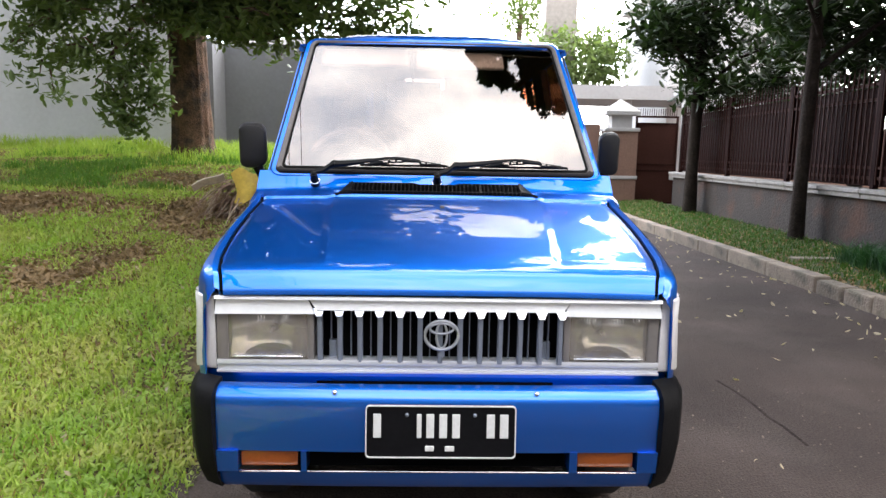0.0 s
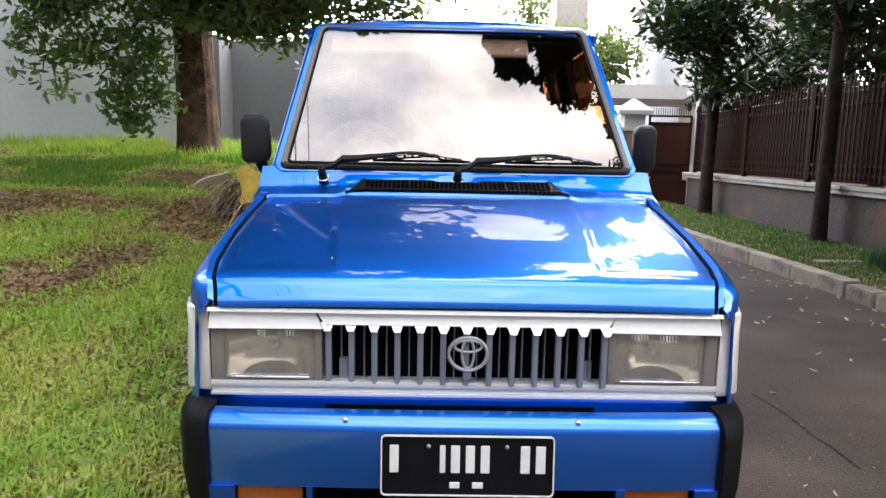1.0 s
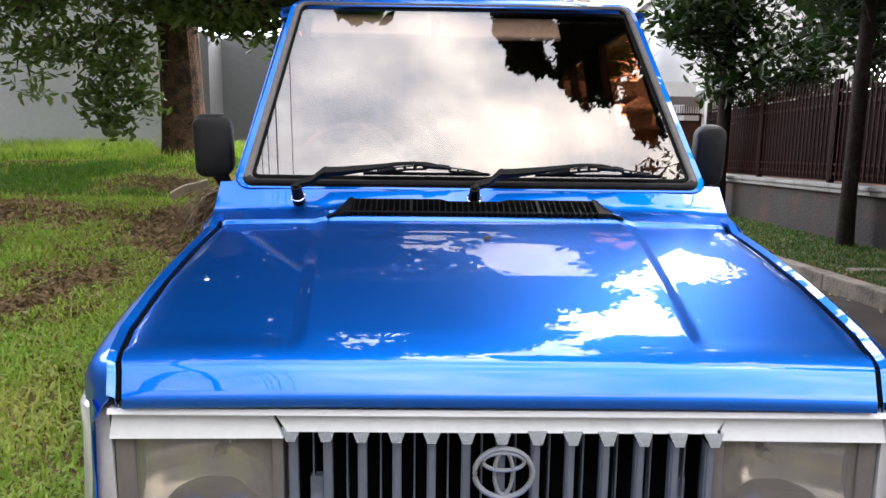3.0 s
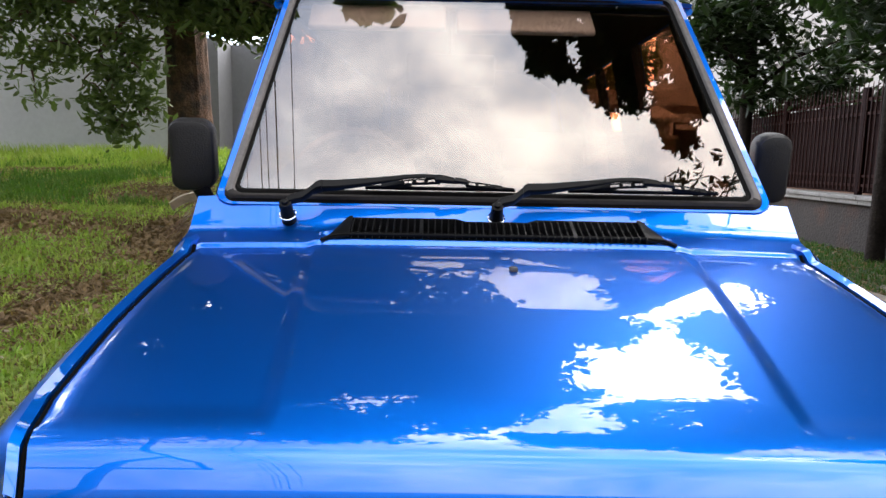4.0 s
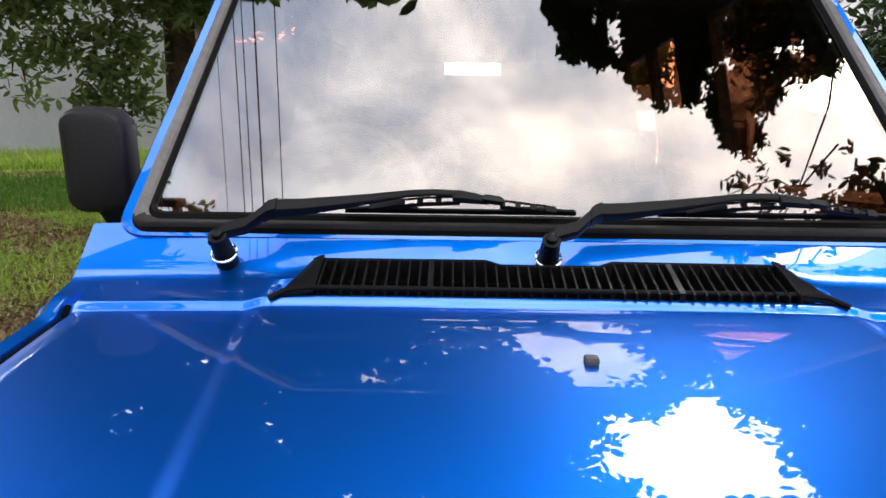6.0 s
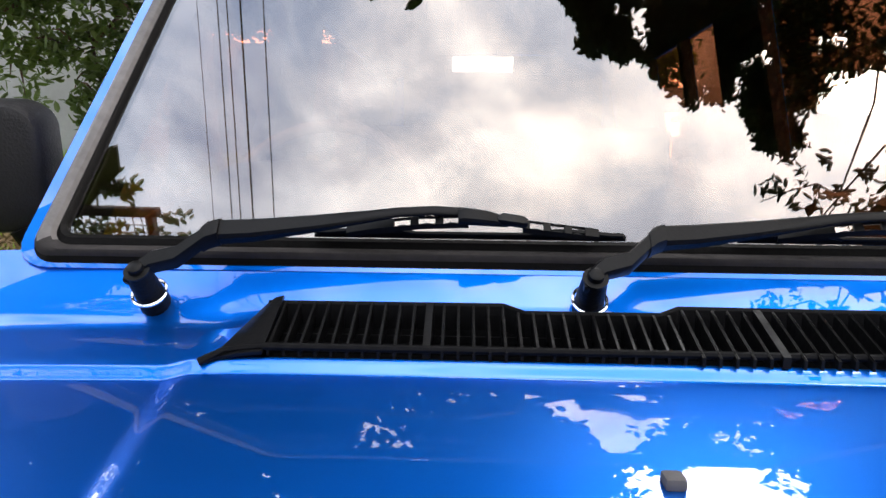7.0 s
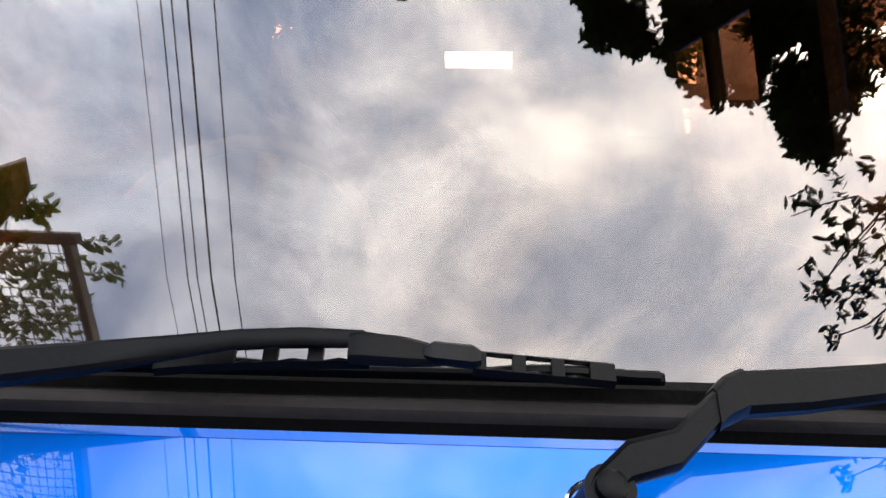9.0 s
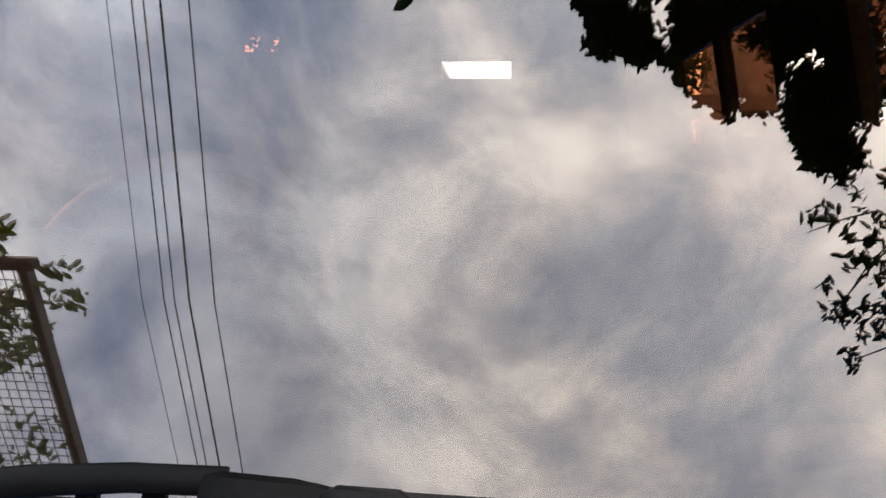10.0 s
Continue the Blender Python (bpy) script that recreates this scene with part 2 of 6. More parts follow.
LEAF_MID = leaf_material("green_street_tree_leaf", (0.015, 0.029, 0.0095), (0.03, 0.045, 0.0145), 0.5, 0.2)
LEAF_LIGHT = leaf_material("light_green_leaf", (0.11, 0.15, 0.055), (0.15, 0.18, 0.08), 0.5)
LEAF_DRY = leaf_material("fallen_dry_leaf", (0.36, 0.29, 0.22), (0.46, 0.40, 0.34), 0.7)
PALM = material("dry_palm_frond", (0.17, 0.10, 0.065), 0.85, 0, 0.45, 30, 5, 0.4, tint=(0.36, 0.29, 0.2), tint_at=(0.45, 0.65), per_island=0.7)
PALM_PALE = material("pale_dry_sheath", (0.52, 0.44, 0.33), 0.8, 0, 0.25, 25, 5, 0.3)
PALM_YELLOW = material("yellow_palm_sheath", (0.52, 0.36, 0.06), 0.6, 0, 0.25, 25, 5, 0.3)
BARK = material("rough_brown_bark", (0.14, 0.08, 0.052), 0.95, 0, 0.55, 38, 3.5, 1.0, tint=(0.055, 0.038, 0.03), tint_at=(0.45, 0.62))
BARK_DARK = material("dark_smooth_bark", (0.026, 0.020, 0.016), 0.9, 0, 0.4, 30, 3, 0.7, tint=(0.05, 0.041, 0.034), tint_at=(0.55, 0.75), spec=0.1)
PLASTER = material("grey_painted_wall", (0.56, 0.57, 0.59), 0.85, 0, 0.07, 14, 0.35, 0.15, tint=(0.51, 0.52, 0.54), tint_at=(0.45, 0.7))
# pale coping toned down, tree shade put into the colour
COPING = material("weathered_shaded_coping", (0.27, 0.25, 0.23), 0.85, 0, 0.2, 20, 1.5, 0.3, tint=(0.2, 0.185, 0.165), tint_at=(0.52, 0.72))
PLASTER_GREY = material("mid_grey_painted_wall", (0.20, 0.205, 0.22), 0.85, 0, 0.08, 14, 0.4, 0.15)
# dark tone of the unseen blocking walls, dims what the bumper mirrors
PLASTER_DARK = material("dark_blocking_wall", (0.05, 0.052, 0.055), 0.85, 0, 0.08, 14, 0.4, 0.15)
HOUSE_WHITE = material("white_painted_house", (0.42, 0.41, 0.40), 0.8, 0, 0.08, 12, 0.7, 0.15)
HOUSE_BROWN = material("brown_painted_pillar", (0.22, 0.13, 0.095), 0.8, 0, 0.2, 20, 1.5, 0.3)
# wall grey lowered too, standing for shade the crowns don't cast
ROUGH_WALL = material("rough_grey_garden_wall", (0.043, 0.035, 0.030), 0.95, 0, 0.35, 26, 1.1, 0.7, tint=(0.076, 0.040, 0.027), tint_at=(0.52, 0.7))
IRON = material("brown_painted_iron", (0.031, 0.0105, 0.0078), 0.6, 0.0, 0.25, 35, 2.0, 0.2, spec=0.1)
SHEET = material("brown_sheet_metal", (0.015, 0.0056, 0.0046), 0.7, 0.0, 0.2, 35, 1.2, 0.2, spec=0.06)
ROOFING = material("dark_roof_edge", (0.06, 0.058, 0.045), 0.8, 0, 0.2, 20, 1.5, 0.3)
OLIVE_SHEET = leaf_material("olive_translucent_sheet", (0.10, 0.105, 0.066), (0.08, 0.085, 0.055), 0.6, 0.45)
PINK = material("pale_house_wall", (0.60, 0.57, 0.57), 0.85, 0, 0.15, 15, 0.8, 0.2)
WIRE = material("black_cable", (0.015, 0.015, 0.016), 0.6, 0, 0.1, 30, 2)
DARK_PANE = glass_material("dark_window_glass", 0.12, (0.12, 0.13, 0.14))


# ---------------------------------------------------------------- building helpers
def link_mesh(name, bm, mat, smooth=False):
    me = bpy.data.meshes.new(name)
    bmesh.ops.recalc_face_normals(bm, faces=bm.faces[:])
    bm.to_mesh(me)
    bm.free()
    me.materials.append(mat)
    if smooth:
        me.shade_smooth()
        me.set_sharp_from_angle(angle=radians(38))
    return me


def part(name, bm, mat, parent=None, label="", smooth=True):
    ob = new(name, link_mesh(name, bm, mat, smooth))
    ob.parent = parent
    return tagged(ob, label)


def thing(name, label, category, at=(0, 0, 0), group="", kind=""):
    ob = new(name)
    ob.empty_display_size = 0.1
    ob.location = at
    return tagged(ob, label, category, group, kind)


def box(bm, x0, x1, y0, y1, z0, z1, bevel=0.0, segs=2, m=None):
    made = bmesh.ops.create_cube(bm, size=1.0)["verts"]
    for v in made:
        v.co = Vector(((x0 + x1) / 2 + v.co.x * (x1 - x0), (y0 + y1) / 2 + v.co.y * (y1 - y0), (z0 + z1) / 2 + v.co.z * (z1 - z0)))
        if m:
            v.co = m @ v.co
    if bevel:
        edges = {e for v in made for e in v.link_edges}
        bmesh.ops.bevel(bm, geom=list(edges), offset=bevel, segments=segs, affect="EDGES", profile=0.6)
    return bm


def boxes(*rows, bevel=0.0):
    bm = bmesh.new()
    for r in rows:
        box(bm, *r, bevel=bevel)
    return bm


def prism(bm, outline, direction):
    """A closed outline of 3D points pushed along a vector."""
    d = Vector(direction)
    low = [bm.verts.new(p) for p in outline]
    high = [bm.verts.new(Vector(p) + d) for p in outline]
    bm.faces.new(low), bm.faces.new(high[::-1])
    for i in range(len(low)):
        j = (i + 1) % len(low)
        bm.faces.new((low[i], high[i], high[j], low[j]))
    return bm


def tube(bm, points, radii, sides=8, cap=True, flat=1.0):
    """A round bar along points, one radius for each."""
    points = [Vector(p) for p in points]
    rings, up = [], None
    for i, p in enumerate(points):
        t = (points[min(i + 1, len(points) - 1)] - points[max(i - 1, 0)]).normalized()
        side = t.cross(Vector((0, 0, 1)))
        if side.length < 0.05:
            side = t.cross(Vector((0, 1, 0)))
        side.normalize()
        if up is not None and side.dot(up) < 0:
            side = -side
        up = side
        other = side.cross(t).normalized()
        r = radii[i] if hasattr(radii, "__len__") else radii
        rings.append([bm.verts.new(p + side * (r * math.cos(a)) + other * (r * flat * math.sin(a))) for a in (2 * math.pi * k / sides for k in range(sides))])
    for a, b in zip(rings, rings[1:]):
        for k in range(sides):
            bm.faces.new((a[k], a[(k + 1) % sides], b[(k + 1) % sides], b[k]))
    if cap:
        bm.faces.new(rings[0][::-1]), bm.faces.new(rings[-1])
    return bm


def surface(bm, rows, thick=0.0, closed=False):
    """Faces over a net of points; thick gives the sheet a second skin below it."""
    net = [[bm.verts.new(p) for p in row] for row in rows]
    for a, b in zip(net, net[1:]):
        for i in range(len(a) - (0 if closed else 1)):
            j = (i + 1) % len(a)
            bm.faces.new((a[i], a[j], b[j], b[i]))
    if thick:
        bmesh.ops.recalc_face_normals(bm, faces=bm.faces[:])
        bmesh.ops.solidify(bm, geom=bm.faces[:], thickness=thick)
    return bm


def loft(bm, sections):
    """Closed rings joined one to the next and capped."""
    surface(bm, sections, closed=True)
    bm.verts.ensure_lookup_table()
    n = len(sections[0])
    bm.faces.new(bm.verts[:n]), bm.faces.new(bm.verts[len(bm.verts) - n:])
    return bm


def rounded(w, h, r, n=5):
    """The outline of a rounded rectangle, as pairs."""
    out = []
    for cx, cy, a0 in ((w / 2 - r, h / 2 - r, 0), (-w / 2 + r, h / 2 - r, 90), (-w / 2 + r, -h / 2 + r, 180), (w / 2 - r, -h / 2 + r, 270)):
        out += [(cx + r * math.cos(radians(a0 + 90 * k / n)), cy + r * math.sin(radians(a0 + 90 * k / n))) for k in range(n + 1)]
    return out


def leaf_mesh(name, centres, size, mat, rng, droop=0.35, aspect=0.42, smooth=False):
    """Many folded leaves as one mesh, one at each centre, each turned at random."""
    c = np.asarray(centres, float)
    n = len(c)
    yaw, tip, rollv = rng.uniform(0, 2 * np.pi, n), rng.normal(-droop, 0.5, n), rng.uniform(-0.8, 0.8, n)
    ln = size * rng.uniform(0.6, 1.35, n)
    d = np.stack([np.cos(yaw) * np.cos(tip), np.sin(yaw) * np.cos(tip), np.sin(tip)], 1)
    s = np.stack([-np.sin(yaw), np.cos(yaw), np.zeros(n)], 1)
    u = np.cross(s, d)
    s2 = s * np.cos(rollv)[:, None] + u * np.sin(rollv)[:, None]
    u2 = np.cross(s2, d)
    L, W = ln[:, None], (ln * aspect)[:, None]
    lift = u2 * W * 0.12
    pts = np.stack([c - d * L / 2, c - d * L * 0.22 + s2 * W * 0.42 + lift, c + d * L * 0.18 + s2 * W * 0.46 + lift, c + d * L / 2, c + d * L * 0.18 - s2 * W * 0.46 + lift, c - d * L * 0.22 - s2 * W * 0.42 + lift], 1).reshape(-1, 3)
    i = np.arange(n) * 6
    faces = np.concatenate([np.stack([i, i + 1, i + 2, i + 3], 1), np.stack([i, i + 3, i + 4, i + 5], 1)])
    me = bpy.data.meshes.new(name)
    me.from_pydata(pts.tolist(), [], faces.tolist())
    me.materials.append(mat)
    return me


def clumps(rng, middle, spread, count, leaves, tight):
    """Leaf centres in clumps within an ellipsoid, denser at its skin."""
    v = rng.normal(size=(count, 3))
    v /= np.linalg.norm(v, axis=1)[:, None]
    heart = np.asarray(middle) + v * np.asarray(spread) * rng.uniform(0.35, 1.0, (count, 1)) ** 0.6
    return (heart[:, None, :] + rng.normal(size=(count, leaves, 3)) * tight * np.array([1, 1, 0.75])).reshape(-1, 3)


# ---------------------------------------------------------------- ground
def lawn_height(x, y):
    """The lawn lies level with the road's edge beside the car and climbs towards the wall."""
    rise = np.interp(y, [-30, 0.4, 1.4, 2.0, 3.0, 5.0, 8.3, 12.0, 40], [0.03, 0.03, 0.11, 0.25, 0.47, 0.84, 1.18, 1.40, 1.45])
    edge = min(1.0, max(0.0, (-1.0 - x) / (0.35 + 0.22 * rise * 4)))
    edge = edge * edge * (3 - 2 * edge)
    lump = noise.noise(Vector((x * 0.9, y * 0.9, 0))) * 0.05 + noise.noise(Vector((x * 3, y * 3, 4))) * 0.018
    return -0.03 + (rise + 0.03 + lump) * edge


def kerb_x(y):
    return float(np.interp(y, [-40, 4.66, 5.4, 7.06, 12, 40], [4.05, 3.94, 3.91, 3.84, 3.76, 3.76]))


def build_ground():
    bm = bmesh.new()
    xs, ys = [-900, -120, -40, -10, -1.4, 0, 1.5, 3, 5, 10, 40, 120, 900], [-900, -120, -40, -12, -4, 0, 3, 6, 12, 20, 60, 120, 900]
    surface(bm, [[(x, y, 0.0 if abs(x) < 100 and abs(y) < 100 else -0.3) for x in xs] for y in ys])
    road = tagged(part("road", bm, ASPHALT, None, "dark worn asphalt street with grit and leaf litter", False), category="road", kind="structure")
    bm = bmesh.new()
    pts = [(1.76, 2.05), (1.79, 1.87), (1.805, 1.68), (1.80, 1.46), (1.82, 1.32), (1.82, 1.10)]
    for (x0, y0), (x1, y1) in zip(pts, pts[1:]):
        prism(bm, [(x0 - 0.009, y0, 0.002), (x0 + 0.007, y0, 0.002), (x1 + 0.008, y1, 0.002), (x1 - 0.007, y1, 0.002)], (0, 0, -0.02))
    part("crack", bm, BARK_DARK, road, "thin dark crack", False)
    bm = bmesh.new()
    xs = list(np.concatenate([np.linspace(-26, -9, 12), np.linspace(-8.4, -3, 28), np.linspace(-2.85, -0.98, 22)]))
    ys = list(np.concatenate([np.linspace(-26, -3, 12), np.linspace(-2.4, 6, 46), np.linspace(6.4, 11.7, 16)]))
    surface(bm, [[(x, y, lawn_height(x, y)) for x in xs] for y in ys])
    tagged(part("lawn", bm, SOIL, None, "patchy green lawn with dry brown soil, sloping up to a wall"), category="lawn", kind="structure")
    bm = bmesh.new()
    ys = list(np.linspace(-26, 16.6, 60))
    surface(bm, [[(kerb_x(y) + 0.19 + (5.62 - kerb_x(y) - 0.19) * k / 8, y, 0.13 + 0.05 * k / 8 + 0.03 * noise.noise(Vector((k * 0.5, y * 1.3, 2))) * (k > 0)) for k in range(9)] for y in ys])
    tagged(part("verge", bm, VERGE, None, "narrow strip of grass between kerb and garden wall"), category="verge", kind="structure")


build_ground()


def grass_blades(name, label, mat, rng, spots, tall, wide):
    """Thin bent blades, one mesh."""
    c = np.asarray(spots)
    n = len(c)
    yaw, h = rng.uniform(0, 2 * np.pi, n), tall * rng.uniform(0.4, 1.3, n)
    side = np.stack([-np.sin(yaw), np.cos(yaw), np.zeros(n)], 1) * wide * rng.uniform(0.6, 1.3, (n, 1))
    lean = np.stack([np.cos(yaw), np.sin(yaw), np.zeros(n)], 1) * (h * rng.uniform(0.2, 1.1, n))[:, None]
    up = np.stack([np.zeros(n), np.zeros(n), h], 1)
    pts = np.stack([c - side, c + side, c + lean * 0.35 + up * 0.65 + side * 0.7, c + lean * 0.35 + up * 0.65 - side * 0.7, c + lean + up * 0.95], 1).reshape(-1, 3)
    i = np.arange(n) * 5
    me = bpy.data.meshes.new(name)
    me.from_pydata(pts.tolist(), [], np.stack([i, i + 1, i + 2, i + 3], 1).tolist() + np.stack([i + 3, i + 2, i + 4], 1).tolist())
    me.materials.append(mat)
    return tagged(new(name, me), label, "grass", kind="stuff")


def lawn_spots(rng, n, x0, x1, y0, y1, keep, flip=1):
    out = []
    while len(out) < n:
        x, y = rng.uniform(x0, x1), rng.uniform(y0, y1)
        if flip * noise.noise(Vector((x * 0.75, y * 0.75, 7))) + 0.5 * noise.noise(Vector((x * 2.6, y * 2.6, 3))) > keep(x, y):
            out.append((x, y, lawn_height(x, y) - 0.004))
    return out


RNG = np.random.default_rng(7)
grass_blades("lawn_grass", "short bright green grass covering the sloping lawn", BLADE, RNG,
             lawn_spots(RNG, 60000, -5.5, -1.02, -1.5, 5.5, lambda x, y: -0.15 - 0.35 * (x + 1.0 < -1.0 and y < 2.5) + 0.2 * (y > 2.6)) + lawn_spots(RNG, 42000, -11, -1.3, 4, 11.6, lambda x, y: -0.3 - 0.5 * (y > 8.5)), 0.065, 0.006)
grass_blades("back_grass", "sparse short grass on the lawn along the street", BLADE, RNG, lawn_spots(RNG, 14000, -6, -1.02, -7, -1.4, lambda x, y: -0.2), 0.065, 0.007)
grass_blades("long_grass", "long grass tufts at the foot of the wall and tree", BLADE, RNG, lawn_spots(RNG, 9000, -12, -2.2, 8.0, 11.6, lambda x, y: 0.05 - 0.1 * (y > 10)), 0.22, 0.007)
grass_blades("coarse_grass", "coarse darker grass tufts on the upper lawn", leaf_material("coarse_grass_blade", (0.08, 0.17, 0.022), (0.14, 0.17, 0.04), 0.65), RNG, lawn_spots(RNG, 14000, -10, -1.3, 5.5, 10.5, lambda x, y: 0.12), 0.12, 0.009)
grass_blades("dry_grass", "withered straw-coloured grass on the lawn", STRAW, RNG, lawn_spots(RNG, 30000, -8, -1.05, -1, 8, lambda x, y: -0.2), 0.05, 0.005)
for nm, lab, mat, n, seed in (("ground_cover", "small-leaved green weeds among the lawn grass", CLOVER, 90000, 1), ("dry_ground_litter", "brown withered bits among the lawn grass", BROWN_BITS, 110000, 2)):
    worn = (lambda x, y: -0.4 + 0.3 * (2.0 + 0.3 * x < y - 1.2 < 5.2)) if seed == 1 else (lambda x, y: 0.05 - 0.35 * (2.0 + 0.3 * x < y - 1.2 < 5.2))
    sp = np.array(lawn_spots(RNG, n * 2 // 3, -5.5, -1.02, -1.2, 5.2, worn, 3 - 2 * seed) + lawn_spots(RNG, n // 3, -9, -1.2, 5, 10, worn, 3 - 2 * seed))
    sp[:, 2] += RNG.uniform(0.008, 0.035, len(sp))
    tagged(new(nm, leaf_mesh(nm, sp, 0.034 if seed == 1 else 0.04, mat, RNG, 0.0, 0.6)), lab, "weeds", kind="stuff")
spots = [(kerb_x(y) + 0.22 + u * (5.55 - kerb_x(y) - 0.22), y, 0.13 + 0.05 * u) for y, u in zip(RNG.uniform(1, 16, 17000), RNG.uniform(0, 1, 17000))]
# green kept dark: the trees' shade over the verge is put into it
VERGE_BLADE = leaf_material("shaded_verge_grass", (0.042, 0.09, 0.015), (0.07, 0.085, 0.022), 0.7)
grass_blades("verge_grass", "dull green grass on the strip along the kerb, tree shade in its colour", VERGE_BLADE, RNG, spots, 0.07, 0.006)
spots = np.array([(kerb_x(y) + 0.2 + u * (5.55 - kerb_x(y) - 0.2), y, 0.15 + 0.05 * u) for y, u in zip(RNG.uniform(1, 16, 4500), RNG.uniform(0, 1, 4500) ** 1.3)])
tagged(new("verge_litter", leaf_mesh("verge_litter", spots, 0.06, BROWN_BITS, RNG, 0.0, 0.5)), "brown leaf litter on the grass strip", "leaf litter", kind="stuff")
spots = [(x, y, 0.15) for x, y in zip(RNG.uniform(4.75, 5.5, 2600), RNG.uniform(4.2, 6.0, 2600))]
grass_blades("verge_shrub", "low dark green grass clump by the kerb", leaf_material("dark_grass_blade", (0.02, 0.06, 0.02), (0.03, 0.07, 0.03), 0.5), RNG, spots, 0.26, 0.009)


def build_edging():
    slab = thing("stone_edging", "pale stone edging slab across the grass strip", "edging", (4.3, 6.1, 0.1))
    for k in range(2):
        part("slab", boxes((0.02 + k * 0.42, 0.43 + k * 0.42, 0, 0.16, -0.05, 0.085), bevel=0.015), CONCRETE, slab)


build_edging()


def build_kerb():
    """Cast kerb stones, one by one."""
    kerb = thing("kerb", "pale weathered concrete kerb along the street", "kerb", kind="structure")
    y = -12.0
    bm = bmesh.new()
    box(bm, 0, 0.19, 0, 0.985, -0.1, 0.165, 0.018, 2)
    stone = link_mesh("kerb_stone", bm, CONCRETE)
    bm = bmesh.new()
    box(bm, 0, 0.19, 0, 0.43, -0.1, 0.15, 0.03, 2)
    short = link_mesh("short_kerb_stone", bm, CONCRETE)
    while y < 16:
        small = 3.1 < y < 4.9
        ob = new("kerb_stone", short if small else stone)
        ob.parent = kerb
        step = 0.47 if small else 1.0
        a = math.atan2(kerb_x(y + step) - kerb_x(y), step)
        ob.matrix_local = pose(kerb_x(y) + random.uniform(-0.008, 0.008), y, random.uniform(-0.006, 0.006), random.uniform(-0.4, 0.4), random.uniform(-1, 1), -math.degrees(a))
        y += step


build_kerb()


# ---------------------------------------------------------------- walls, fence, gate, houses
def build_walls():
    bm = boxes((-30, -4.85, 11.6, 11.85, -0.2, 7.5))
    tagged(part("wall_north", bm, PLASTER, None, "tall plain grey painted plaster wall", False), category="wall", kind="structure")
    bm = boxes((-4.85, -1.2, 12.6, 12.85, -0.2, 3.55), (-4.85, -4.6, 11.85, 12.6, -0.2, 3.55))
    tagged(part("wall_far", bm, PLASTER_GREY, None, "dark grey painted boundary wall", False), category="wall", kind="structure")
    wall = thing("wall_east", "low rough grey garden wall with reddish stains and a pale concrete coping", "wall", kind="structure")
    part("wall_body", boxes((5.66, 5.86, -26, 14.6, -0.1, 0.87)), ROUGH_WALL, wall, smooth=False)
    bm = bmesh.new()
    for y in range(-26, 15):
        box(bm, 5.59, 5.93, y + 0.004, min(14.7, y + 0.996), 0.87, 0.935, 0.008, 1)
        box(bm, 5.56, 5.96, y + 0.004, min(14.7, y + 0.996), 0.935, 1.0, 0.012, 1)
    part("coping", bm, COPING, wall, "pale concrete coping", False)


build_walls()


def build_fence():
    fence = thing("iron_fence", "brown painted iron fence with spiked bars on the garden wall", "fence")
    for z in (1.12, 1.26, 2.16, 2.36):
        part("rail", boxes((5.745, 5.775, -2, 14.5, z, z + 0.04)), IRON, fence, smooth=False)
    bm = bmesh.new()
    box(bm, -0.009, 0.009, -0.009, 0.009, 1.06, 2.48)
    prism(bm, [(-0.016, -0.005, 2.48), (0.016, -0.005, 2.48), (0.006, -0.005, 2.56), (0, -0.005, 2.62), (-0.006, -0.005, 2.56)], (0, 0.01, 0))
    bar = link_mesh("bar", bm, IRON)
    y = 2.0
    while y < 14.4:
        ob = new("bar", bar)
        ob.parent = fence
        ob.matrix_local = pose(5.735, y, random.uniform(-0.01, 0.01), 0, 0, 90)
        y += 0.115
    bm = bmesh.new()
    box(bm, -0.04, 0.04, -0.04, 0.04, 1.0, 2.55, 0.004, 1)
    post = link_mesh("fence_post", bm, SHEET)
    for y in (2.2, 4.6, 7.0, 9.3, 11.7, 14.4):
        ob = new("fence_post", post)
        ob.parent = fence
        ob.location = (5.76, y, 0)
    for y0, y1 in ((2.2, 4.6), (4.6, 7.0), (7.0, 9.3), (9.3, 11.7), (11.7, 14.4)):
        part("backing_sheet", boxes((5.80, 5.806, y0 + 0.04, y1 - 0.04, 1.03, 2.34)), SHEET, fence, "dark brown sheet metal behind the bars", False)


build_fence()


GATE_SHEET = material("brown_gate_sheet", (0.06, 0.024, 0.018), 0.65, 0.0, 0.25, 30, 1.2, 0.2, spec=0.1)


